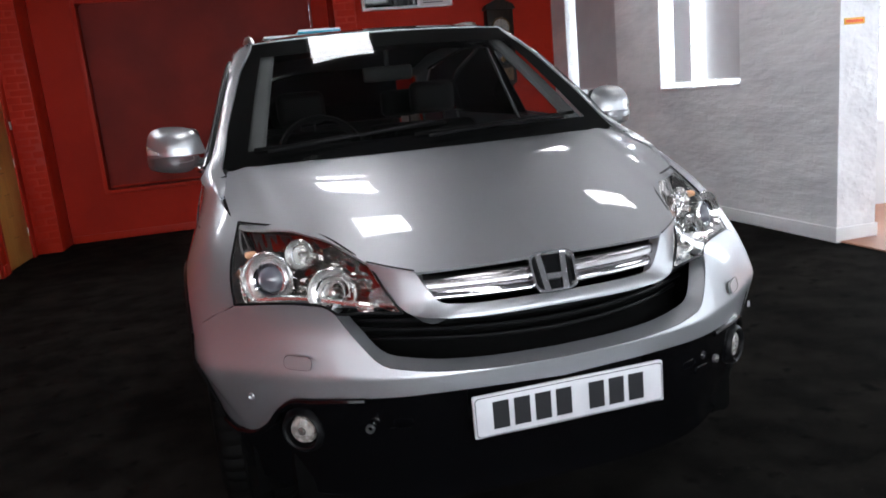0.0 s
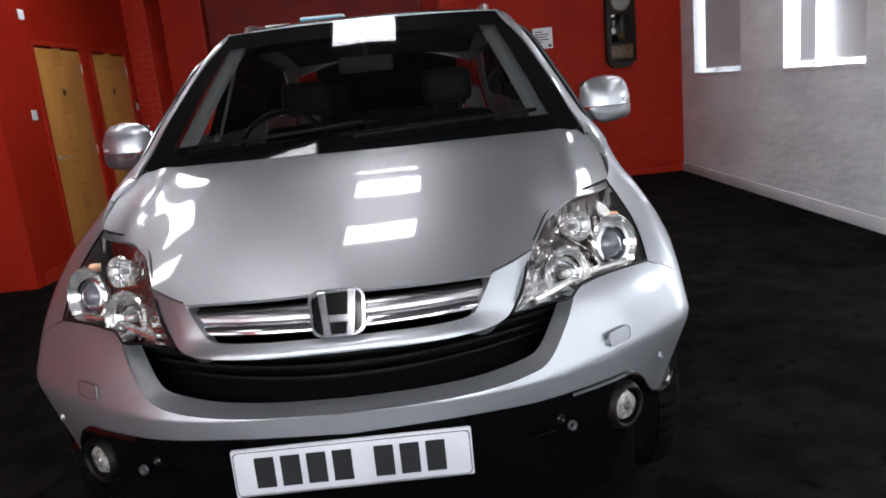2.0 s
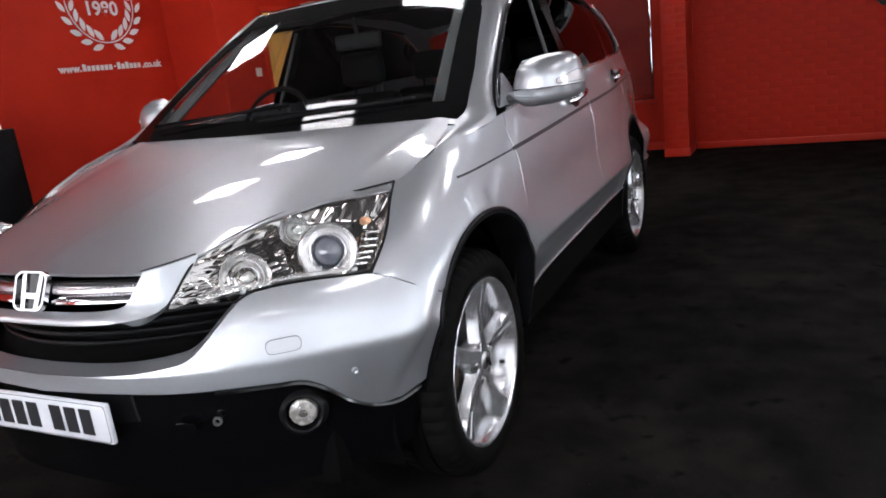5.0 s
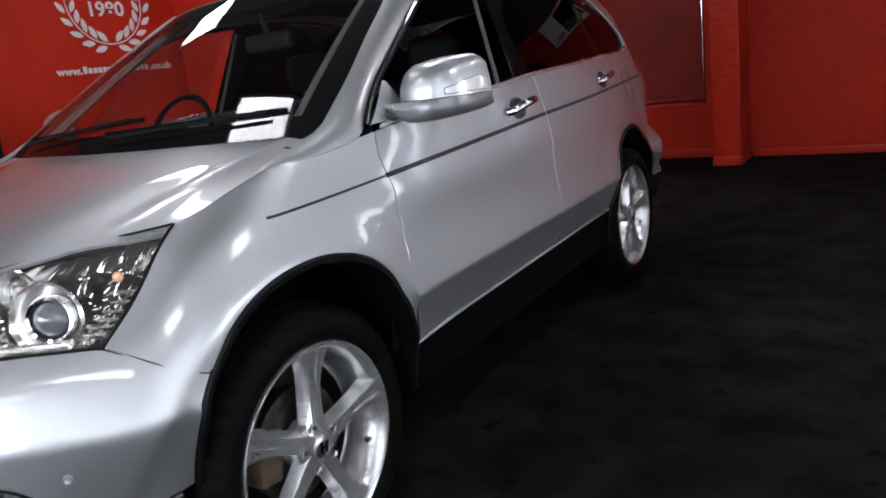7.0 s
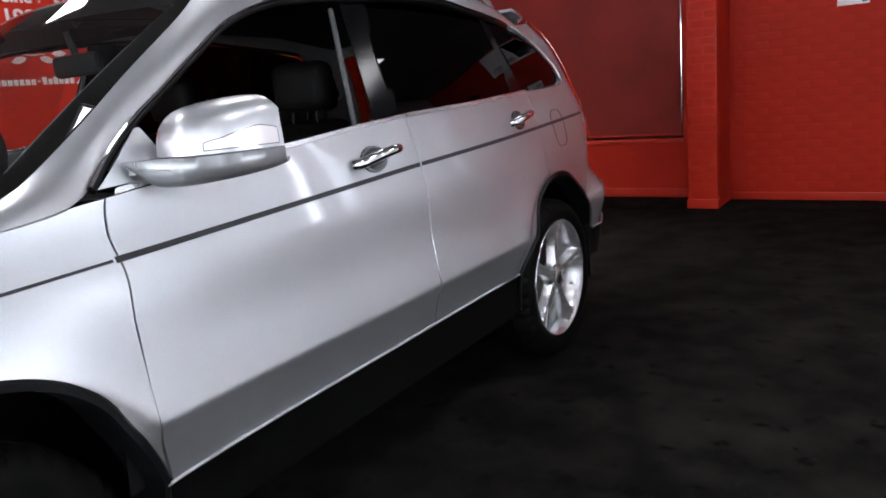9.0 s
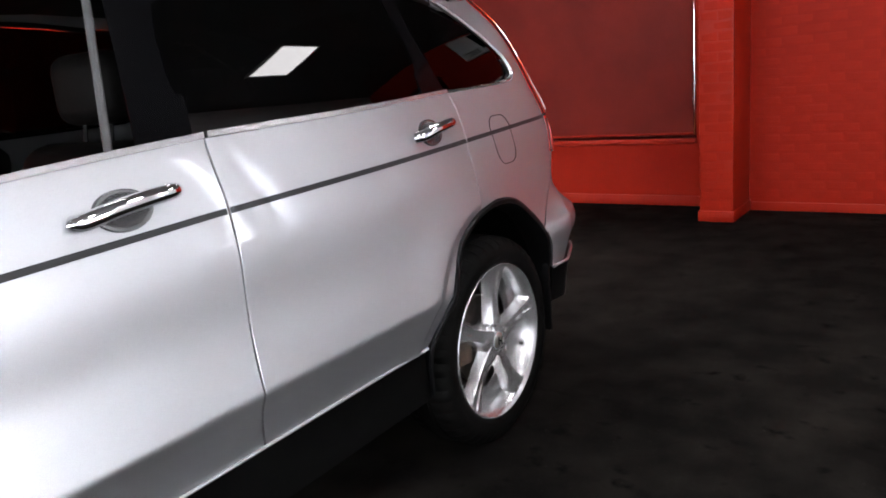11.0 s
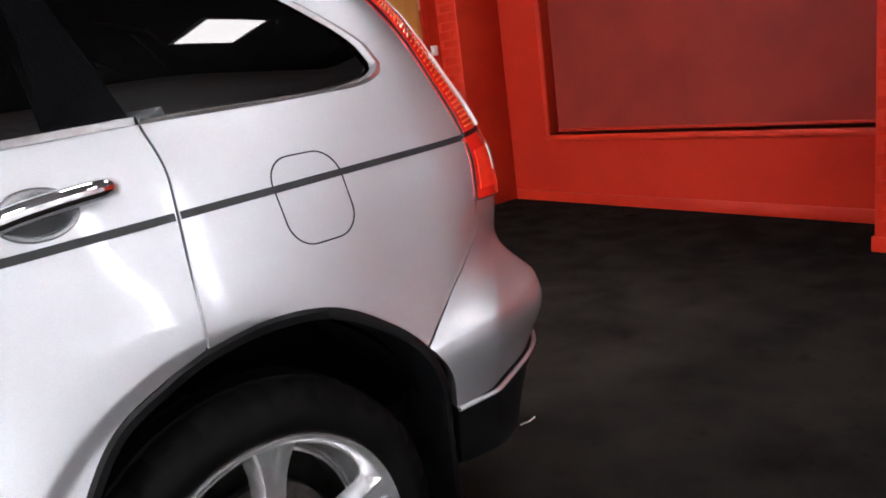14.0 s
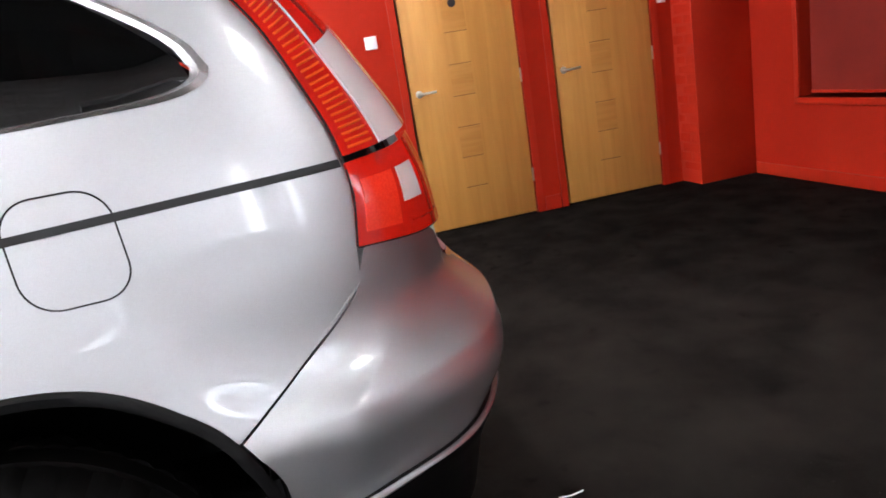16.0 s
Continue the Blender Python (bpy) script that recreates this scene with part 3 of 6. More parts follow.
def front_bumper():
    P = coons(BUMPER_LOW, BUMPER_TOP, [(0, .015, .605), (0, .018, .63), (0, .02, .655)], BUMPER_ARCH, 70, 18)
    right = skin(P[..., 0], P[..., 1], flare(P[..., 0], P[..., 1]))
    left = right[::-1].copy()
    left[..., 0] *= -1
    whole = np.concatenate([left[:-1], right], 0)
    bumper = part("front_bumper", sheet(whole, .03, .004), PAINT, car)
    # painted ledge that rolls from the bumper's top edge into the dark mouth
    edge = curve(BUMPER_TOP[:7], 30)
    edge = np.vstack([edge[:0:-1] * [-1, 1, 1], edge])
    inward = np.stack([edge + np.array([0, dy, dz]) * [1, 1, 1] + np.sign(edge) * np.array([-dx, 0, 0]) * np.minimum(1, np.abs(edge[:, :1]) * 3) for dx, dy, dz in ((0, .001, -.001), (.005, .012, .002), (.012, .028, .007), (.020, .046, .014))], 1)
    part("bumper_ledge", sheet(inward, 0), PAINT, bumper)
    low = [(0, .09, .285), (.25, .10, .285), (.45, .15, .285), (.65, .27, .285), (.78, .39, .29), (.85, .52, .30)]
    q = coons(low, BUMPER_LOW, [(0, .09, .285), (0, .03, .49), (0, .015, .602)], [(.85, .52, .30), (.875, .51, .40), (.885, .516, .471)], 70, 16)
    q[..., 1] -= .003
    right = skin(q[..., 0], q[..., 1], -.007)
    left = right[::-1].copy()
    left[..., 0] *= -1
    lower = part("lower_bumper", sheet(np.concatenate([left[:-1], right], 0), .02), GLOSS_BLACK, car, "black lower bumper")
    for s in (1, -1):
        edge = [(s * x, y, z) for x, y, z in skin(*line_on_skin([(.50, .12, .596), (.629, .198, .586), (.681, .238, .580), (.723, .268, .549), (.764, .303, .498), (.81, .352, .459), (.855, .41, .449), (.888, .475, .466)], 40).T, .004)]
        part("bumper_lip", tube(edge, .009, 8), GLOSS_BLACK, bumper, "gloss black lip")
        # fog lamp in a ring
        base = pose(s * .660, .240, .498, 0, 0, s * 33)
        fog = part("fog_lamp", [lathe([(-.004, .0), (-.006, .02), (-.002, .034), (.012, .040), (.03, .042)], 32, "y")][0], FOG_GLASS, car, "round clear fog lamp")
        fog.matrix_local = base
        ring = part("fog_bezel", lathe([(.02, .042), (-.008, .045), (-.012, .050), (-.006, .058), (.02, .066)], 40, "y"), TRIM_BLACK, fog)
        lens = part("fog_lens", lathe([(-.012, .0), (-.010, .022), (-.004, .037), (.004, .041)], 32, "y"), LENS, fog)
        bulb = part("bulb_cap", lathe([(-.011, .0), (-.010, .008), (-.004, .012), (.004, .012)], 16, "y"), SATIN, fog)
        # headlamp washer flap: a raised rounded plate
        wash = part("washer_flap", prism(rounded(.085, .034, .010), .004, pose(s * .650, .2262, .690, -10, 0, s * 41)), PAINT, bumper)
        gap = [pose(s * .650, .2238, .690, -10, 0, s * 41) @ Vector((x, 0, z)) for x, z in rounded(.087, .036, .015)]
        part("washer_gap", tube(gap + gap[:1], .0007, 5), STRIP, bumper, "dark gap round the washer flap")
        sensor = part("parking_sensor", lathe([(.004, 0), (-.003, .006), (-.003, .009), (.004, .010)], 16, "y"), PAINT, bumper)
        sensor.matrix_local = pose(s * .780, .325, .585, 0, 0, s * 50)
        hook = part("tow_eye_cover", prism(rounded(.055, .022, .007), .006, pose(s * .43, .067, .52, 0, 0, s * 18)), GLOSS_BLACK, lower)
        hole = part("sensor_ring", lathe([(.004, .006), (-.004, .008), (-.004, .011), (.004, .012)], 16, "y"), SATIN, lower)
        hole.matrix_local = pose(s * .50, .107, .525, 0, 0, s * 25)


def number_plate():
    plate = part("number_plate", block(-.26, .26, -.008, .006, .493, .603, .004), PLATE_WHITE, car, "white front number plate")
    frame = [(x, z + .548) for x, z in rounded(.512, .103, .01)]
    inner = [(x, z + .548) for x, z in rounded(.508, .099, .01)]
    k = len(frame)
    V = [(x, -.0088, z) for x, z in frame] + [(x, -.0088, z) for x, z in inner]
    part("plate_border", (V, [(i, (i + 1) % k, k + (i + 1) % k, k + i) for i in range(k)]), INK, plate, smooth=False)
    for i, x in enumerate((-.19, -.134, -.078, -.022, .068, .124, .180)):
        part("plate_bar", block(x - .021, x + .021, -.0098, -.004, .513, .584), INK, plate, "black bar", smooth=False)


def headlamp(s):
    low = [(.380, .128, .804), (.47, .17, .808), (.535, .21, .804), (.566, .245, .821), (.654, .322, .823), (.785, .455, .811)]
    top = [(.443, .207, .915), (.474, .295, .943), (.52, .42, .968), (.597, .55, .982), (.68, .645, .995), (.772, .685, 1.004)]
    inner, outer = [(.380, .128, .804), (.411, .163, .86), (.443, .207, .915)], [(.785, .455, .811), (.79, .57, .91), (.772, .685, 1.004)]
    q = coons(low, top, inner, outer, 40, 22)
    U, Z = q[..., 0], q[..., 1]
    fine = coons(low, top, inner, outer, 120, 66)
    a, c = np.linspace(0, 1, 120)[:, None], np.linspace(0, 1, 66)[None]
    deep = np.clip(np.minimum(np.minimum(a, 1 - a), np.minimum(c, 1 - c)) * 8, 0, 1)
    crumple = .0035 * np.sin(fine[..., 0] * 14) * np.sin(fine[..., 1] * 62 + fine[..., 0] * 5) + .0035 * np.abs(np.sin(a * 47 + 3 * np.sin(c * 9))) * np.abs(np.sin(c * 23 + 2 * np.sin(a * 12)))
    lamp = part("headlamp", sheet(skin(fine[..., 0], fine[..., 1], -.006 - (.014 + .040 * a) * deep + crumple * deep), 0.0, side=s), SMOKE, car, "clear projector headlamp", sharp=70)
    part("lens", sheet(skin(U, Z, .003), .01, .002, s), LENS, lamp, "clear lens")
    # dark rim round the lens
    for line in (low, top, inner, outer):
        p = [(s * a, b, c) for a, b, c in skin(*line_on_skin(line, 24).T, .001)]
        part("seal", tube(p, .0035, 6), TRIM_BLACK, lamp)
    def bowl(x, y, z, r, yaw, pitch, inside):
        m = pose(s * x, y, z, pitch, 0, s * yaw)
        ring = part("reflector", lathe([(-.020, r * 1.06), (-.026, r), (-.018, r * .93), (.0, r * .80), (.020, r * .55), (.03, r * .25), (.03, 0)], 40, "y"), REFLECTOR, lamp, "chromed reflector")
        ring.matrix_local = m
        if inside == "projector":
            eye = part("projector_lens", lathe([(-.024, 0), (-.022, r * .22), (-.014, r * .42), (.0, r * .52), (.02, r * .54)], 32, "y"), GLASS_DARK, lamp, "projector lens")
            eye.matrix_local = m
            hoop = part("projector_ring", lathe([(.0, r * .54), (-.012, r * .56), (-.016, r * .62), (-.008, r * .68), (.01, r * .66)], 36, "y"), CHROME, lamp)
            hoop.matrix_local = m
        else:
            cap = part("bulb_cap", lathe([(-.020, 0), (-.018, r * .14), (-.008, r * .20), (.02, r * .20)], 20, "y"), SATIN, lamp)
            cap.matrix_local = m
            for q in (.42, .66):
                hoop = part("reflector_step", lathe([(.012 - .02 * q, r * q), (.004 - .02 * q, r * (q + .03)), (.002 - .02 * q, r * (q + .07)), (.012 - .02 * q, r * (q + .11))], 36, "y"), CHROME, lamp)
                hoop.matrix_local = m
    bowl(.684, .425, .874, .074, 30, -8, "projector")
    bowl(.530, .275, .846, .064, 26, -10, "bowl")
    bowl(.590, .43, .930, .040, 26, -10, "bowl")
    # indicator: amber bulb in a ribbed corner
    amber = part("indicator", lathe([(-.012, 0), (-.008, .008), (.0, .011), (.02, .012)], 20, "y"), AMBER_BULB, lamp, "amber indicator bulb")
    amber.matrix_local = pose(s * .735, .555, .925, -10, 0, s * 60)
    for k in range(6):
        j = 5 + 2 * k
        p = [(s * x, y, z) for x, y, z in skin(U[33:38, j], Z[33:38, j], -.022)]
        part("indicator_rib", tube(p, .004, 6), REFLECTOR, lamp)
    # bright ledge along the foot of the lamp
    p = [(s * a, b, c) for a, b, c in skin(*line_on_skin([(.45, .17, .822), (.56, .245, .838), (.655, .325, .842), (.76, .44, .832)], 24).T, -.022)]
    part("ledge", tube(p, .010, 8), REFLECTOR, lamp)


CERAMIC = plain("black_ceramic_border", (0.0012, 0.0012, 0.0013), 0.7, 0.0, 0.0, 0.03)
GRILLE_SATIN = plain("satin_grille_bar", (0.40, 0.385, 0.39), 0.24, 1.0)
RED_REFLEX = noisy("red_reflex_lens", (0.72, 0.024, 0.010), (0.80, 0.036, 0.014), 250, (0.12, 0.2), coat=1.0)
RED_DARK = plain("dark_red_reflector", (0.14, 0.006, 0.005), 0.1, 0.0, 1.0)
# silver cup darkened, so that its colour carries the recess shade
CUP = plain("shaded_handle_cup", (0.17, 0.172, 0.178), 0.24, 0.85)
GLASS_DARK = plain("projector_glass", (0.10, 0.10, 0.12), 0.04, 0.0, 1.0)


def side_panels(s):
    top = [(.772, .69, 1.004), (.79, .85, 1.048), (.80, .96, 1.080), (.85, 1.03, 1.085), (.88, 1.328, 1.119)]
    left = [(.787, .46, .809), (.792, .575, .91), (.772, .69, 1.004)]
    low = [(.787, .46, .809), (.85, .52, .768)] + ARCH_F
    wing = panel("front_wing", low, top, left, [(x, y - .003, z) for x, y, z in SEAM_F], 56, 26, PAINT, car, s, dent=flare)
    gap = skin(*line_on_skin([(.787, .46, .806), (.85, .52, .765), (.912, .602, .714)], 24).T, .001)
    part("panel_gap", tube([(s * a, b, c) for a, b, c in gap], .0017, 5), INK, wing, "dark panel gap")
    front = panel("front_door", [(.925, 1.328, .484), (.93, 1.8, .488), (.928, 2.411, .492)], BELT_F, [(x, y + .003, z) for x, y, z in SEAM_F], [(x, y - .003, z) for x, y, z in SEAM_M], 56, 96, PAINT, car, s)
    rear = panel("rear_door", ARCH_R, BELT_R, [(x, y + .003, z) for x, y, z in SEAM_M], [(x, y - .003, z) for x, y, z in SEAM_R], 60, 96, PAINT, car, s, dent=flare)
    cross = [(.735, 4.017, 1.285), (.732, 4.09, 1.262), (.733, 4.172, 1.205)]
    q1 = coons(ARCH_Q, QUARTER_WINDOW[:4] + cross[1:], [(x, y + .003, z) for x, y, z in SEAM_R], TAIL_EDGE[:5] + cross[-1:], 60, 34)
    q2 = coons(cross, [QUARTER_WINDOW[-1], (.63, 3.76, 1.548), TAIL_EDGE[-1]], QUARTER_WINDOW[3:], cross[-1:] + TAIL_EDGE[6:], 16, 40)
    quarter = part("rear_quarter", join(sheet(skin(q1[..., 0], q1[..., 1], flare(q1[..., 0], q1[..., 1])), .014, side=s), sheet(skin(q2[..., 0], q2[..., 1]), .014, side=s)), PAINT, car)
    # rolled panel edges that catch the light in the gaps
    for line, shift, panel_ in ((SEAM_F, .0035, front), (SEAM_M, .0035, rear), (SEAM_R, .0035, quarter), (TAIL_EDGE[:3], .001, quarter)):
        p = skin(*line_on_skin([(x, y + shift, z) for x, y, z in line], 40).T, -.0008)
        part("rolled_edge", tube([(s * a, b, c) for a, b, c in p], .0019, 6), PAINT, panel_)
    # dark grey strip, painted in for the shade of the crease pressed along the flank
    zs = lambda y: float(np.interp(y, [.9, 1.3, 2.4, 2.85, 3.466, 4.19], [.978, .995, 1.043, 1.056, 1.073, 1.096]))
    def run(a, b, k=9):
        return [(flank(y, zs(y)), zs(y)) for y in np.linspace(a, b, k * 4)]
    ribbon("rubbing_strip", run(.84, 1.313), .006, STRIP, wing, s)
    ribbon("rubbing_strip", run(1.320, 2.440), .0135, STRIP, front, s)
    ribbon("rubbing_strip", run(2.452, 3.474), .0135, STRIP, rear, s)
    ribbon("rubbing_strip", run(3.484, 4.196), .0135, STRIP, quarter, s)
    # fuel flap, outlined by its gap
    if s > 0:
        loop = []
        for x, z in rounded(.158, .172, .052, 8):
            loop.append((3.752 + x - .10 * z, 1.049 + z))
        ring = [tuple(skin(flank(y, z), z, .0005)) for y, z in loop]
        part("fuel_flap_gap", tube(ring + ring[:1], .0016, 6), TRIM_BLACK, quarter, "dark gap round the fuel flap")
    # chrome along the foot of the windows, black glass pillars, panes
    band("belt_trim", [(.872, 1.36, 1.131), (.862, 1.85, 1.166), (.865, 2.22, 1.192), (.862, 2.441, 1.205)], .012, BELT_CHROME, front, s, .006)
    band("belt_trim", [(.862, 2.451, 1.206), (.845, 3.0, 1.219), (.803, 3.460, 1.237)], .012, BELT_CHROME, rear, s, .006)
    q = line_on_skin([(.80, 3.471, 1.240), (.763, 3.82, 1.248), (.750, 3.955, 1.262), (.742, 3.992, 1.287), (.73, 3.968, 1.33), (.715, 3.875, 1.400), (.683, 3.735, 1.468), (.652, 3.59, 1.528)], 50)
    qo = line_on_skin(QUARTER_WINDOW, 50)
    m = q * .55 + qo * .45
    part("window_trim", sheet(skin(np.stack([qo[:, 0], m[:, 0], q[:, 0]], 1), np.stack([qo[:, 1], m[:, 1], q[:, 1]], 1), np.array([[.002, .008, .002]]).repeat(50, 0)), .006, .001, s), BELT_CHROME, quarter, "chrome window surround")
    pillar = lambda name, a, b, c, d, mat: flank_panel(name, [a, b], [d, c], [a, d], [b, c], 6, 12, mat, car, s, -.006, .004, "gloss black window pillar")
    pillar("window_pillar", (.865, 2.286, 1.182), (.86, 2.424, 1.191), (.705, 2.500, 1.592), (.71, 2.372, 1.592), PILLAR_BLACK)
    pillar("window_pillar", (.81, 3.322, 1.214), (.797, 3.462, 1.222), (.69, 3.345, 1.565), (.69, 3.29, 1.570), PILLAR_BLACK)
    glass = lambda name, low, top, left, right, mat, lab: flank_panel(name, low, top, left, right, 18, 14, mat, car, s, -.014 + .011 * np.sin(np.linspace(0, math.pi, 14))[None].repeat(18, 0), 0.0, lab)
    # the left front window is wound down
    g = s > 0 or glass("door_window", [(.87, 1.36, 1.143), (.86, 1.85, 1.165), (.865, 2.228, 1.193)], [(.82, 1.40, 1.195), (.775, 1.60, 1.335), (.725, 1.874, 1.50), (.71, 2.1, 1.565), (.71, 2.325, 1.592)], [(.87, 1.36, 1.143), (.86, 1.37, 1.165), (.82, 1.40, 1.195)], [(.865, 2.228, 1.193), (.79, 2.27, 1.40), (.71, 2.325, 1.592)], FRONT_GLASS, "clear front door window")
    if s < 0:
        g.visible_shadow = False
    glass("door_window", [(.86, 2.420, 1.188), (.845, 2.9, 1.20), (.81, 3.328, 1.212)], [(.705, 2.495, 1.592), (.70, 2.8, 1.60), (.69, 3.295, 1.570)], [(.86, 2.420, 1.188), (.79, 2.432, 1.40), (.705, 2.495, 1.592)], [(.81, 3.328, 1.212), (.755, 3.32, 1.40), (.69, 3.295, 1.570)], PRIVACY, "dark tinted rear door window")
    glass("quarter_window", [(.80, 3.458, 1.235), (.763, 3.82, 1.244), (.752, 3.945, 1.258)], [(.69, 3.34, 1.565), (.68, 3.45, 1.549), (.652, 3.60, 1.526)], [(.80, 3.458, 1.235), (.75, 3.40, 1.40), (.69, 3.34, 1.565)], [(.752, 3.945, 1.258), (.744, 3.985, 1.29), (.715, 3.865, 1.40), (.683, 3.73, 1.47), (.652, 3.60, 1.526)], PRIVACY, "dark tinted rear quarter window")
    # black weather seal and chrome edge up the screen pillar
    p = [(s * a, b, c) for a, b, c in curve([(.852, 1.325, 1.138), (.828, 1.385, 1.192), (.806, 1.475, 1.262), (.782, 1.597, 1.338), (.757, 1.726, 1.419), (.729, 1.874, 1.503), (.707, 2.08, 1.562), (.705, 2.5, 1.597), (.708, 2.9, 1.608), (.695, 3.2, 1.580), (.67, 3.5, 1.548), (.655, 3.6, 1.532)], 60)]
    part("window_seal", tube(p, .010, 8), TRIM_BLACK, car)
    part("window_chrome", tube([(x + s * .009, y - .006, z + .008) for x, y, z in p], .0045, 6), CHROME, car)
    # silver corner plate behind the mirror
    flank_panel("mirror_corner", [(0, 1.335, 1.140), (0, 1.53, 1.152)], [(0, 1.466, 1.258), (0, 1.480, 1.258)], [(0, 1.335, 1.140), (0, 1.466, 1.258)], [(0, 1.53, 1.152), (0, 1.480, 1.258)], 8, 10, PAINT, front, s, -.004, .006)
    # door handle: chrome bar over a shallow cup
    for y, z, door in ((2.222, 1.096, front), (3.278, 1.128, rear)):
        u0 = flank(y, z)
        c = skin(u0, z, .002)
        yaw = 0 if y < 3 else 7
        m = pose(s * c[0], c[1], c[2], 2 if s > 0 else 2, 0, s * yaw)
        dish, rings = bmesh.new(), []
        for r, lift in ((.02, .0008), (.3, .0014), (.55, .0028), (.8, .0052), (.94, .0068), (1.0, .0060), (1.05, -.002)):
            rings.append([])
            for k in range(32):
                w = math.tau * k / 32
                dz = z - .006 + .039 * r * math.sin(w)
                e = skin(flank(y - .006 + .060 * r * math.cos(w), dz), dz, lift)
                rings[-1].append(dish.verts.new((s * e[0], e[1], e[2])))
        for g0, g1 in zip(rings, rings[1:]):
            for k in range(32):
                q = (g0[k], g1[k], g1[(k + 1) % 32], g0[(k + 1) % 32])
                dish.faces.new(q if s > 0 else q[::-1])
        dish.faces.new(rings[0] if s > 0 else rings[0][::-1])
        part("handle_cup", dish, CUP, door, "handle cup, recess shade in its grey")
        bar = tube([(s * a, b, h) for a, b, h in curve([(.004, -.107, -.009), (.022, -.094, -.006), (.034, -.035, .005), (.035, .035, .011), (.026, .088, .012), (.004, .107, .009)], 24)], .0185, 12, .92)
        h = part("door_handle", bar, CHROME, door, "chrome door handle")
        h.matrix_local = m
    # black sill below the doors
    panel("sill_cladding", [(.87, 1.36, .31), (.875, 2.2, .31), (.87, 3.11, .31)], [(.92, 1.335, .481), (.925, 2.2, .487), (.92, 3.10, .496)], [(.87, 1.36, .31), (.92, 1.335, .481)], [(.87, 3.11, .31), (.92, 3.10, .496)], 40, 8, LINER, car, s, -.012, .02, "black plastic sill")
    p = [(s * a, b, c) for a, b, c in skin(*line_on_skin([(.92, 1.33, .488), (.925, 2.2, .490), (.92, 3.098, .499)], 30).T, .002)]
    part("sill_edge", tube(p, .0045, 8), PAINT, car)
    # wheel arch: black edging and the felt tunnel behind
    for line, cy, name in ((([(.875, .525, .31), (.885, .518, .47)] + BUMPER_ARCH[1:3] + ARCH_F + [(.92, 1.335, .46), (.885, 1.35, .33)]), .90, "front"),
                           (([(.89, 3.108, .33), (.915, 3.104, .48)] + ARCH_R[3:] + ARCH_Q[1:] + [(.868, 3.99, .55), (.86, 4.0, .42)]), 3.53, "rear")):
        q = line_on_skin(line, 70)
        P = skin(q[:, 0], q[:, 1], .003 + flare(q[:, 0], q[:, 1]))
        rows = []
        for out, shrink in ((0.0, .998), (.006, .985), (.004, .955), (-.06, .94), (-.12, .94)):
            r = P.copy()
            r[:, 0] += out
            r[:, 1] = cy + (r[:, 1] - cy) * shrink
            r[:, 2] = .372 + (r[:, 2] - .372) * shrink
            rows.append(r)
        part("arch_trim", sheet(np.stack(rows, 1), 0, side=s), TRIM_BLACK, car, "black plastic arch trim", sharp=50)
        V, F = [], []
        for k in range(33):
            a = math.pi * (-.12 + 1.24 * k / 32)
            for x in (.50, .66, .80):
                V.append((s * x, cy + .455 * math.cos(a), .39 + .455 * math.sin(a)))
        F = [(3 * k + j, 3 * k + j + 1, 3 * k + 4 + j, 3 * k + 3 + j) for k in range(32) for j in range(2)]
        k = len(V)
        V += [(s * .50, cy + .455 * math.cos(a), .39 + .455 * math.sin(a)) for a in np.linspace(-.12 * math.pi, 1.12 * math.pi, 33)]
        F.append(tuple(range(k, k + 33)))
        part("wheel_arch_liner", (V, F), LINER, car, "black felt arch liner", smooth=False)
    flap = part("mud_flap", block(s * .70 if s > 0 else -.87, s * .87 if s > 0 else -.70, 3.965, 3.985, .25, .60, .008), TRIM_BLACK, car, "black mud flap")


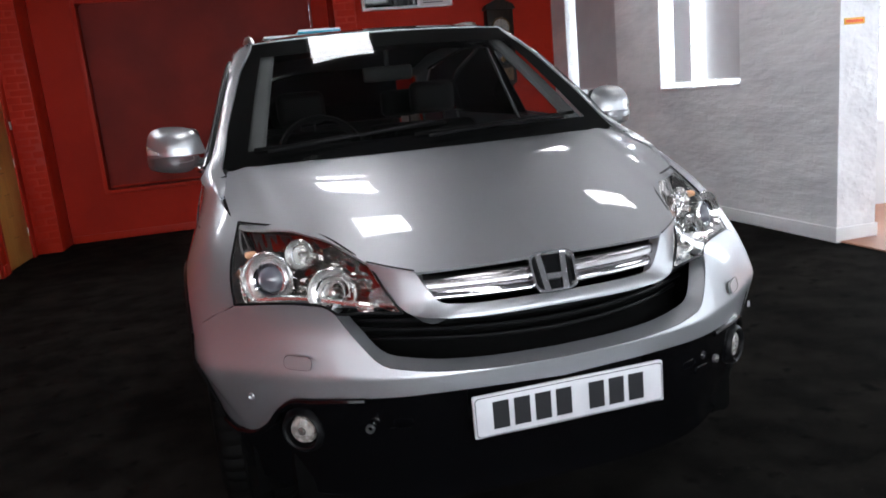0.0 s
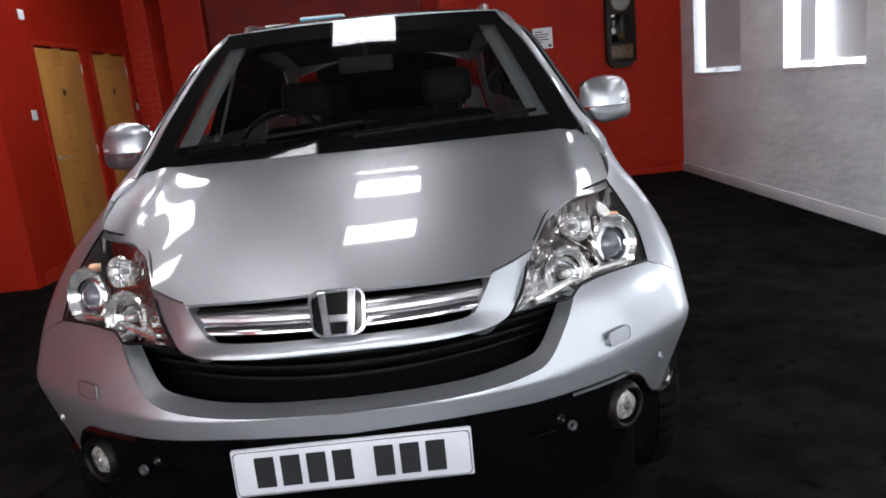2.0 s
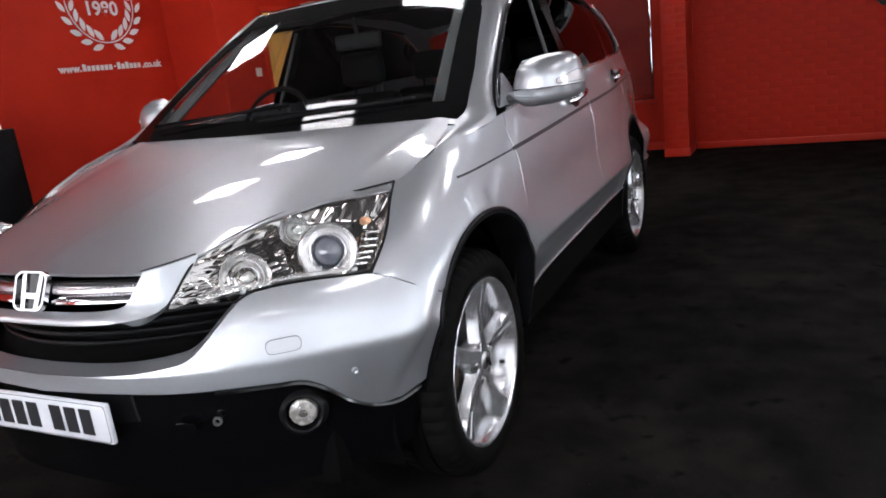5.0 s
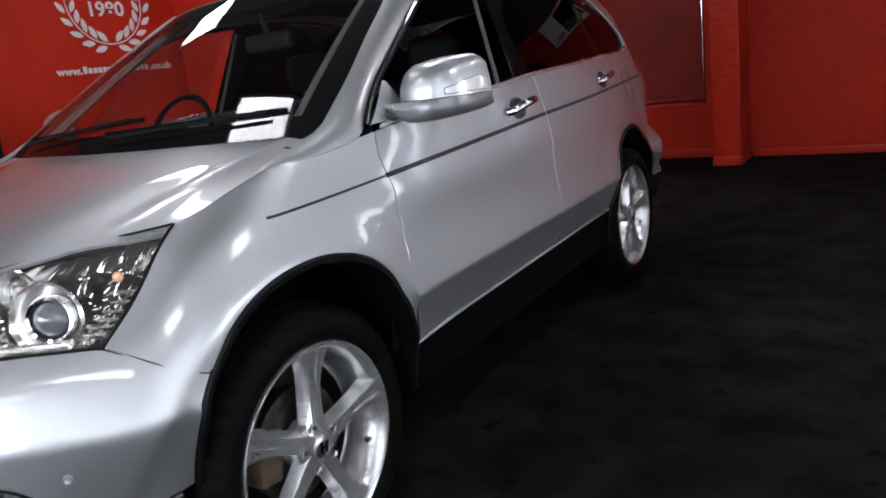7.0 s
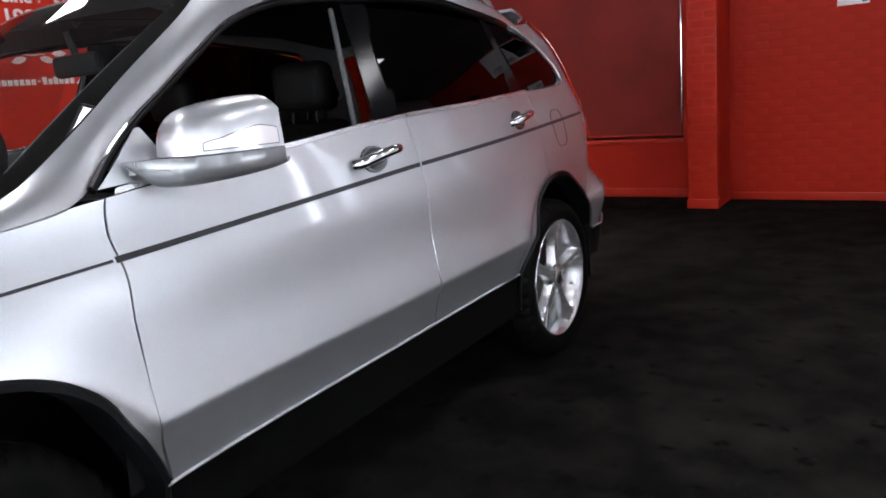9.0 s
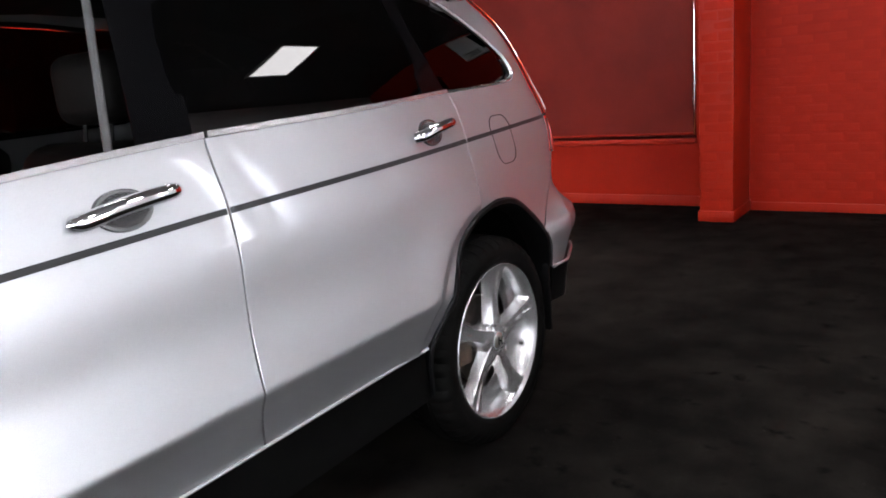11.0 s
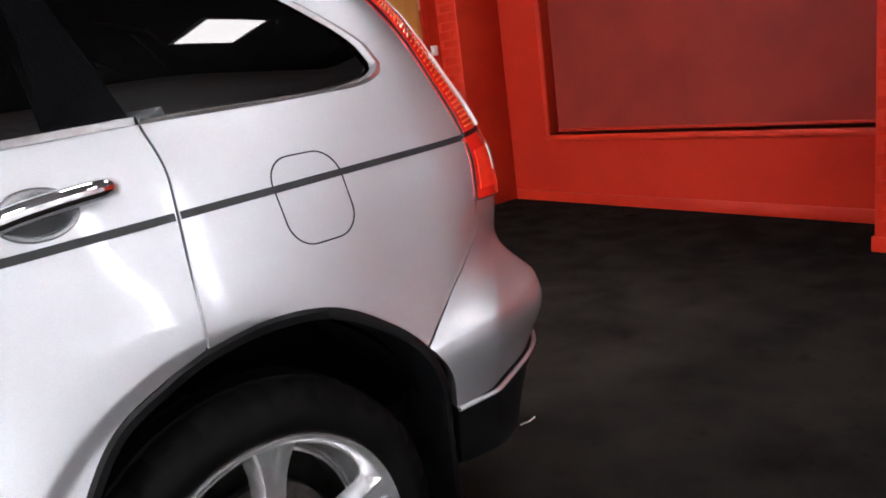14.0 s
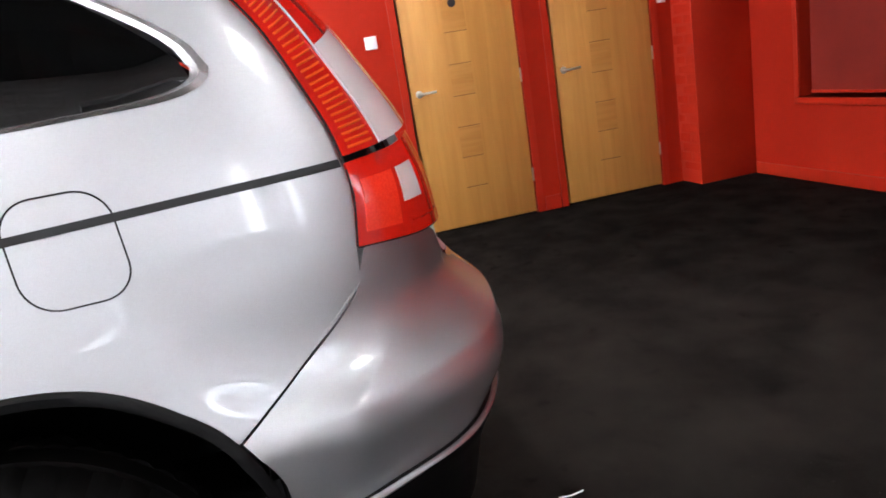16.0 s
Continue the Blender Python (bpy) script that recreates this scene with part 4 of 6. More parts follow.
def tail_lamp(s):
    edge = TAIL_EDGE[3:]
    outer = [(.60, 4.385, .935), (.60, 4.37, 1.09), (.57, 4.315, 1.20), (.53, 4.22, 1.35), (.50, 4.15, 1.45), (.46, 3.97, 1.56)]
    q = coons([edge[0], (.735, 4.30, .942), outer[0]], [edge[-1], outer[-1]], edge, outer, 18, 60)
    U, Z = q[..., 0], q[..., 1]
    k = int(np.argmin(np.abs(Z[0] - 1.098)))
    cut = lambda a, b, c, d: (U[a:b, c:d], Z[a:b, c:d])
    u, z = cut(0, 18, 0, k + 1)
    lamp = part("tail_lamp", sheet(skin(u, z, .010), .02, .004, s), RED_LENS, car, "red tail lamp with clear and amber sections")
    u, z = cut(0, 7, k + 1, 60)
    part("amber_lens", sheet(skin(u, z, .012), .02, .004, s), RED_LENS, lamp, "red and amber upper lens")
    u, z = cut(6, 18, k + 1, k + 17)
    part("reversing_lens", sheet(skin(u, z, .016), .02, .004, s), FROST, lamp, "clear reversing lens")
    u, z = cut(6, 18, k + 16, 60)
    part("brake_lens", sheet(skin(u, z, .014), .02, .004, s), RED_LENS, lamp)
    u, z = cut(7, 12, k - 8, k - 2)
    part("reversing_lens", sheet(skin(u, z, .0125), .004, .002, s), FROST, lamp, "clear reversing lens")
    u, z = cut(1, 7, 2, k - 2)
    part("reflex_panel", sheet(skin(u, z, .0125), .003, .001, s), RED_REFLEX, lamp, "bright red inner panel")
    for line in ((U[0, :k], Z[0, :k]), (U[0, k:], Z[0, k:]), (U[:, 0], Z[:, 0])):
        p = [(s * a, b, c) for a, b, c in skin(*line, .007)]
        part("seal", tube(p, .0032, 6), TRIM_BLACK, lamp)
    p = [(s * a, b, c) for a, b, c in skin(U[6, k + 1:], Z[6, k + 1:], .0165)]
    part("lens_edge", tube(p, .0022, 6), FROST, lamp, "pale moulded edge")
    u, z = cut(0, 8, k, k + 2)
    part("divider", sheet(skin(u, z, .011), .02, .002, s), GLOSS_BLACK, lamp, "black divider")
    for j in range(k + 2, 59):
        p = [(s * a, b, c) for a, b, c in skin(U[1:6, j], Z[1:6, j], .0125)]
        part("lens_rib", tube(p, .0026, 5), AMBER, lamp, "amber rib")
    for j in range(2, k - 10, 2):
        p = [(s * a, b, c) for a, b, c in skin(U[8:16, j], Z[8:16, j], .0115)]
        part("lens_rib", tube(p, .002, 5), RED_LENS, lamp)


def rear_end():
    top = [(.875, 3.937, .681), (.845, 4.045, .757), (.793, 4.188, .880), (.787, 4.20, .940), (.735, 4.30, .936), (.66, 4.36, .925), (.58, 4.40, .86), (.36, 4.46, .80), (0, 4.48, .80)]
    low = [(.865, 4.0, .515), (.85, 4.14, .525), (.80, 4.32, .55), (.74, 4.43, .565), (.40, 4.54, .57), (0, 4.56, .57)]
    q = coons(low, top, [(.865, 4.0, .515), (.868, 3.985, .60), (.875, 3.937, .681)], [(0, 4.56, .57), (0, 4.56, .68), (0, 4.48, .80)], 60, 60)
    shelf = lambda z: .052 * np.clip((.845 - z) / .157, 0, 1) ** 1.5 - .08 * np.clip(.688 - z, 0, .2)
    past = lambda u, z: np.clip((u - 12.12 - 4.6 * np.clip(z - .684, 0, 1)) * 1.5, 0, 1)
    right = skin(q[..., 0], q[..., 1], shelf(q[..., 1]) * past(q[..., 0], q[..., 1]) + flare(q[..., 0], q[..., 1]))
    left = right[::-1].copy()
    left[..., 0] *= -1
    bumper = part("rear_bumper", sheet(np.concatenate([right, left[1:]], 0), .03, .004), PAINT, car)
    base = [(.85, 4.01, .36), (.80, 4.2, .34), (.62, 4.35, .32), (.35, 4.42, .31), (0, 4.44, .31)]
    q = coons(base, low, [(.85, 4.01, .36), (.865, 4.0, .512)], [(0, 4.44, .31), (0, 4.56, .567)], 60, 12)
    tail, deep = np.clip((q[..., 0] - 12.12) * 1.5, 0, 1), np.clip((.55 - q[..., 1]) / .24, 0, 1) ** 1.3
    right = skin(q[..., 0], q[..., 1], .004 - .015 * deep + tail * (.058 - .028 * deep))
    left = right[::-1].copy()
    left[..., 0] *= -1
    lower = part("rear_lower_bumper", sheet(np.concatenate([right, left[1:]], 0), .02), TRIM_BLACK, car, "black lower rear bumper")
    ql = line_on_skin([(x, y, z - .002) for x, y, z in low], 60)
    lip = [tuple(p) for p in skin(*ql.T, .009 + .046 * np.clip((ql[:, 0] - 12.12) * 1.5, 0, 1))]
    part("bumper_lip", tube(lip, .0065, 8), PAINT, bumper)
    for s in (1, -1):
        part("reflector_strip", prism(rounded(.07, .03, .01), .006, pose(s * .690, 4.452, .66, 0, 0, 180 + s * -36)), RED_DARK, bumper, "red reflector")
    # tailgate and rear screen
    t = np.linspace(-1, 1, 41)
    rows = []
    for z, x, y0, y1 in ((.80, .60, 4.48, 4.40), (.95, .59, 4.445, 4.385), (1.06, .59, 4.42, 4.36), (1.18, .56, 4.37, 4.32)):
        rows.append(np.stack([-t * x, y0 + (y1 - y0) * t * t, np.full(41, z)], 1))
    part("tailgate", sheet(np.stack(rows, 1), .02), PAINT, car)
    part("tailgate_lining", block(-.54, .54, 4.20, 4.24, .70, 1.20, .02), CABIN, car, "black tailgate lining")
    rows = []
    for z, x, y0, y1 in ((1.185, .575, 4.365, 4.315), (1.30, .55, 4.29, 4.24), (1.45, .52, 4.19, 4.14), (1.60, .50, 4.01, 3.93)):
        rows.append(np.stack([-t * x, y0 + (y1 - y0) * t * t, np.full(41, z)], 1))
    part("rear_screen", sheet(np.stack(rows, 1), 0), PRIVACY, car, "dark tinted rear screen")
    spoil = [np.stack([-t * x, y0 - .05 * t * t, np.full(41, z)], 1) for z, x, y0 in ((1.575, .52, 4.06), (1.60, .53, 4.09), (1.625, .54, 4.03), (1.64, .55, 3.93))]
    part("spoiler", sheet(np.stack(spoil, 1), .015), PAINT, car)


def screen_place(a, v):
    """A place on the windscreen: a from -1 to 1 across, v from 0 to 1 up."""
    x = a * (.778 - .175 * v)
    y = 1.05 + .800 * v + .110 * a * a
    z = 1.122 + .523 * v + .015 * math.sin(math.pi * v) - .006 * v * a * a
    return x, y, z


def upper_body():
    g = lambda a, v: np.array([[screen_place(p, q) for q in v] for p in a])
    A = np.linspace(-1, 1, 41)
    ws = part("windscreen", sheet(g(A * 1.03, np.linspace(.03, 1, 24)), 0), CLEAR, car, "clear laminated windscreen")
    ws.visible_shadow = False
    # black ceramic border of the glass
    inner = lambda a, v: tuple(np.array(screen_place(a, v)) + np.array([0, .004, -.004]))
    for s in (1, -1):
        P = [[inner(s * w, v) for v in np.linspace(.03, 1, 24)] for w in (.912, .97, 1.03)]
        P = P if s > 0 else P[::-1]
        part("screen_border", sheet(np.array(P), 0), CERAMIC, ws)
        # grey trim inside the pillar
        p = [np.array(screen_place(s * .875, v)) + np.array([0, .04, -.02]) for v in np.linspace(.06, .95, 16)]
        part("pillar_lining", tube(p, .036, 8, .5), PILLAR_TRIM, car, "grey inner pillar lining")
    part("screen_border", sheet(np.array([[inner(w, v) for v in (.85, .92, 1.0)] for w in A]), 0), CERAMIC, ws)
    part("screen_border", sheet(np.array([[inner(w, v) for v in (.02, .07, .125)] for w in A]), 0), CERAMIC, ws)
    # scuttle and wipers
    P = np.array([[(.76 * w, 1.075 + .09 * w * w + dy, 1.124 + dz - .012 * w * w) for dy, dz in ((0, -.02), (.02, -.006), (.06, .0), (.09, .012))] for w in A])
    part("scuttle", sheet(P, .01), TRIM_BLACK, car, "black scuttle panel")
    for x0, x1, v0, v1 in ((-.60, .02, .085, .17), (-.02, .58, .085, .13)):
        arm = [tuple(np.array(screen_place(x0 / .74 + (x1 - x0) / .74 * w, v0 + (v1 - v0) * w)) + np.array([0, -.012, .014])) for w in np.linspace(0, 1, 12)]
        wiper = part("wiper", tube(arm, .006, 6), TRIM_BLACK, car, "black wiper")
        blade = [tuple(np.array(screen_place((x0 - .05) / .74 + (x1 - x0 + .10) / .74 * w, v0 + .03 + (v1 - v0) * .7 * w)) + np.array([0, -.004, .006])) for w in np.linspace(0, 1, 12)]
        part("wiper_blade", tube(blade, .005, 6, 1.6), RUBBER, wiper)
    # screen pillar running on as the roof's side rail
    inn = [(.790, .900, 1.064), (.777, 1.060, 1.114), (.774, 1.165, 1.138), (.755, 1.259, 1.190), (.736, 1.376, 1.268), (.700, 1.527, 1.371), (.655, 1.721, 1.496), (.602, 1.955, 1.638), (.620, 2.08, 1.650), (.640, 2.3, 1.660), (.654, 2.6, 1.668), (.658, 2.9, 1.668), (.640, 3.4, 1.640), (.575, 3.8, 1.572), (.55, 3.95, 1.522)]
    out = [(.798, .905, 1.054), (.842, 1.030, 1.082), (.872, 1.250, 1.113), (.845, 1.325, 1.141), (.820, 1.386, 1.196), (.798, 1.475, 1.264), (.774, 1.597, 1.340), (.749, 1.726, 1.421), (.722, 1.874, 1.506), (.706, 2.05, 1.566), (.706, 2.5, 1.604), (.709, 2.9, 1.614), (.690, 3.4, 1.572), (.640, 3.73, 1.520), (.600, 3.91, 1.49)]
    inn = [(x + .016, y + .022, z + .012) if 1.1 < y < 1.8 else (x, y, z) for x, y, z in inn]
    n = 70
    ci, co = curve(inn, n), curve(out, n)
    rows = []
    for w in np.linspace(0, 1, 8):
        p = co * (1 - w) + ci * w
        b = math.sin(math.pi * w)
        p[:, 0] += .009 * b
        p[:, 2] += .008 * b
        rows.append(p)
    for s in (1, -1):
        part("screen_pillar", sheet(np.stack(rows, 1), .012, .003, s), PAINT, car)
        seam = [(s * x, y, z) for x, y, z in ((.774, 1.070, 1.120), (.800, 1.078, 1.115), (.825, 1.082, 1.103), (.846, 1.085, 1.092))]
        part("pillar_seam", tube(seam, .0022, 6), TRIM_BLACK, car, "dark seam at the pillar foot")
    # roof
    ys = [1.86, 2.05, 2.3, 2.6, 2.9, 3.4, 3.8, 3.97]
    zc = [1.648, 1.676, 1.700, 1.717, 1.722, 1.700, 1.642, 1.603]
    ze = [1.638, 1.650, 1.660, 1.668, 1.668, 1.640, 1.572, 1.522]
    xe = [.600, .618, .638, .652, .656, .638, .573, .545]
    yy = np.linspace(1.86, 3.97, 54)
    w = blend(yy, ys)
    ZC_, ZE, XE = w @ zc, w @ ze, w @ xe
    t = np.linspace(-1, 1, 41)
    bow = np.interp(yy, [1.86, 2.3], [.10, 0])
    P = np.stack([t[:, None] * XE[None], yy[None] + bow[None] * (t ** 2)[:, None], ZC_[None] - (ZC_ - ZE)[None] * (np.abs(t) ** 2.6)[:, None]], 2)
    part("roof", sheet(P, .012), PAINT, car)
    G = P[3:38, 1:40].copy()
    G[..., 2] += .004
    part("roof_glass", sheet(G, .006, .002), GLOSS_BLACK, car, "black glass roof panel")
    for s in (1, -1):
        rail = curve([(s * .585, 2.26, 1.655), (s * .592, 2.32, 1.690), (s * .600, 2.6, 1.718), (s * .604, 2.95, 1.726), (s * .588, 3.35, 1.708), (s * .560, 3.62, 1.660), (s * .552, 3.68, 1.620)], 40)
        part("roof_rail", tube(rail, .013, 8, .9), SATIN, car, "satin silver roof rail")


def door_mirror(s):
    """A domed cap over a darker boat-shaped lower shell that runs to a point on the door."""
    at = np.array([.985, 1.565, 1.213])
    n = 33
    front = curve([(.848, 1.516), (.872, 1.478), (.920, 1.456), (.985, 1.458), (1.045, 1.503), (1.080, 1.585), (1.086, 1.655)], n)
    back = np.linspace((.848, 1.532), (1.083, 1.668), n)
    f = np.linspace(0, 1, n)
    high = blend(f, [0, .10, .25, .5, .8, .93, 1]) @ np.array([.070, .092, .106, .114, .114, .100, .080])
    def cap(i, b, out=0.0):
        g = (1 - b ** 3.0) ** .5
        x, y = back[i] + (front[i] - back[i]) * (g + out)
        lean = .020 * b * (1 - f[i]) ** 2 - .012 * b * b * f[i] ** 3
        return np.array([x + lean, y, 1.190 + high[i] * b]) - at
    P = np.array([[cap(i, b) for b in np.linspace(0, 1, 17)] for i in range(n)])
    mirror = part("door_mirror", sheet(P, 0.004, .001, s), PAINT, car, "silver door mirror")
    mirror.matrix_local = pose(s * at[0], at[1], at[2])
    nose = curve([(.872, 1.388), (.905, 1.420), (.955, 1.447), (.990, 1.456), (1.050, 1.503), (1.083, 1.585), (1.088, 1.655)], n)
    rear = np.linspace((.868, 1.405), (1.084, 1.672), n)
    keel = blend(f, [0, .07, .16, .3, .6, .9, 1]) @ np.array([1.182, 1.158, 1.132, 1.125, 1.132, 1.144, 1.152])
    rows = []
    for w, h in ((0, .30), (.35, .04), (.68, .0), (.86, .07), (.97, .25), (1.0, .60), (1.0, .97), (.97, 1.0), (0, 1.0)):
        xy = rear + (nose - rear) * w
        rows.append(np.column_stack([xy, keel + (1.188 - keel) * h]) - at)
    part("mirror_base", sheet(np.stack(rows, 1), 0, side=s), STRIP_SILVER, mirror, "grey lower shell", sharp=50)
    part("mirror_arm", tube([(s * (x - at[0]), y - at[1], z - at[2]) for x, y, z in ((.80, 1.43, 1.160), (.86, 1.44, 1.158), (.92, 1.48, 1.158))], .030, 10, .6), STRIP_SILVER, mirror)
    ridge = [(s * (x - at[0]), y - at[1], z - at[2]) for x, y, z in ((.893, 1.407, 1.186), (.893, 1.409, 1.172), (.920, 1.426, 1.166), (.955, 1.446, 1.163))]
    part("shell_ridge", tube(ridge, .0018, 6), PAINT, mirror)
    ind = np.zeros((12, 6, 3))
    for i in range(12):
        k = int(round(17 + 14 * i / 11))
        for j in range(6):
            ind[i, j] = cap(k, .07 + (.05 + .33 * min(1, .25 + 1.1 * i / 11)) * j / 5, .035)
    part("mirror_indicator", sheet(ind, .003, .001, s), FROST, mirror, "clear indicator lens")
    rim = np.vstack([ind[:, 0], ind[-1, 1:], ind[-2::-1, -1], ind[0, -2:0:-1], ind[:1, 0]])
    part("indicator_gap", tube([(s * x, y, z) for x, y, z in rim], .0010, 5), STRIP, mirror)
    part("mirror_glass", prism([(x * s, z) for x, z in rounded(.225, .100, .03)], .003, Matrix.Translation((s * -.019, .040, .028)) @ Matrix.Rotation(s * .53, 4, "Z")), CHROME, mirror, "mirror glass")


STRIP_SILVER = plain("grey_mirror_shell", (0.17, 0.172, 0.178), 0.36, 0.7, 0.3)


def wheel(x, y, s, turn):
    """A tyre on a five-spoke alloy with disc, caliper, centre cap and nuts; its face looks along x."""
    ob = part("wheel", tyre_mesh(), RUBBER, car, "black road tyre on a five-spoke silver alloy", sharp=30)
    ob.matrix_local = pose(x, y, .369, 0, 0, 0 if s > 0 else 180) @ Matrix.Rotation(radians(turn), 4, "X") @ Matrix.Diagonal((1, 1.0193, 1.0193, 1))
    rim = part("rim", lathe([(-.088, .206), (-.09, .214), (-.060, .222), (-.020, .236), (-.004, .243), (.010, .253), (.019, .262), (.020, .267), (.016, .270), (.008, .270), (.0, .262), (-.088, .240)], 72), ALLOY, ob, "silver alloy rim", sharp=50)
    part("inner_barrel", lathe([(-.086, .236), (-.090, .212), (-.17, .208), (-.17, .10), (-.17, 0)], 48), BARREL, ob, "inner barrel, dark with brake dust and painted shade")
    for k in range(5):
        sp = part("spoke", spoke_mesh(), ALLOY, ob, "broad polished spoke")
        sp.matrix_local = Matrix.Rotation(radians(72 * k), 4, "X")
    part("hub", lathe([(-.06, .072), (-.020, .070), (-.006, .062), (.004, .045), (.006, .026)], 40), ALLOY, ob)
    part("centre_cap", lathe([(.002, .029), (.009, .028), (.012, .024), (.013, 0)], 32), SATIN, ob, "satin centre cap")
    for poly in ([(-.014, .015), (-.007, .015), (-.005, -.015), (-.012, -.015)], [(.014, .015), (.007, .015), (.005, -.015), (.012, -.015)], [(-.007, .003), (.007, .003), (.006, -.004), (-.006, -.004)]):
        b = part("cap_bar", prism(poly, .002, pose(.0165, 0, 0, 0, 0, 90)), GLOSS_BLACK, ob, smooth=False)
    for k in range(5):
        a = radians(36 + 72 * k)
        part("wheel_nut", lathe([(-.02, .010), (.000, .010), (.004, .007), (.0045, 0)], 6, "x", (0, .056 * math.cos(a), .056 * math.sin(a))), CHROME, ob, smooth=False)
        part("nut_seat", lathe([(.0035, .017), (-.004, .013), (-.006, .009)], 20, "x", (0, .056 * math.cos(a), .056 * math.sin(a))), SMOKE, ob)
    part("brake_disc", lathe([(-.075, .06), (-.070, .062), (-.070, .150), (-.092, .150), (-.092, .06)], 48), DISC, ob, "worn brake disc")
    part("caliper", block(-.12, -.05, -.155, -.075, -.07, .07, .012), RUST, ob, "rusty brake caliper")
    part("valve", tube([(-.030, .230 * math.cos(radians(-16)), .230 * math.sin(radians(-16))), (-.012, .212 * math.cos(radians(-16)), .212 * math.sin(radians(-16)))], .006, 6), TRIM_BLACK, ob)
    return ob


def tyre_mesh():
    prof = [(-.185, .262), (-.205, .290), (-.203, .325), (-.185, .348), (-.165, .358), (-.12, .362), (-.118, .354), (-.110, .354), (-.108, .362), (-.06, .362), (-.058, .354), (-.050, .354), (-.048, .362), (-.015, .359), (.008, .348), (.022, .330), (.026, .314), (.0275, .306), (.026, .298), (.024, .284), (.016, .272), (.006, .264)]
    seg = 144
    V, F = lathe(prof, seg)
    k = len(prof)
    for i in range(seg):
        for q in (3, 4, 5, 12, 13, 14, 15):
            x, y, z = V[i * k + q]
            if i % 3 == 0:
                g = .978 if q not in (5, 12) else .985
                V[i * k + q] = (x, y * g, z * g)
    return V, F


def spoke_mesh():
    """A flat-faced blade with steep chamfers and a pressed groove, narrow at its waist and spreading into the rim."""
    n, cut = 30, (-1, -.86, -.66, -.60, -.34, -.12, -.05, .05, .12, .34, .60, .66, .86, 1)
    P = np.zeros((n, len(cut), 3))
    for i in range(n):
        f = i / (n - 1)
        r = .034 + (.252 - .034) * f
        half = .029 + .013 * (1 - f) ** 3 + .038 * f ** 4
        face = .006 - .013 * math.sin(math.pi * f) + .004 * f
        groove = .0045 * min(1, max(0, (f - .45) / .4))
        for j, b in enumerate(cut):
            drop = .034 * max(0, abs(b) - .62) / .38 + .002 * b * b
            P[i, j] = (face - drop - (groove if abs(b) <= .06 else 0), b * half, r)
    return sheet(P[:, ::-1], .03, .004)


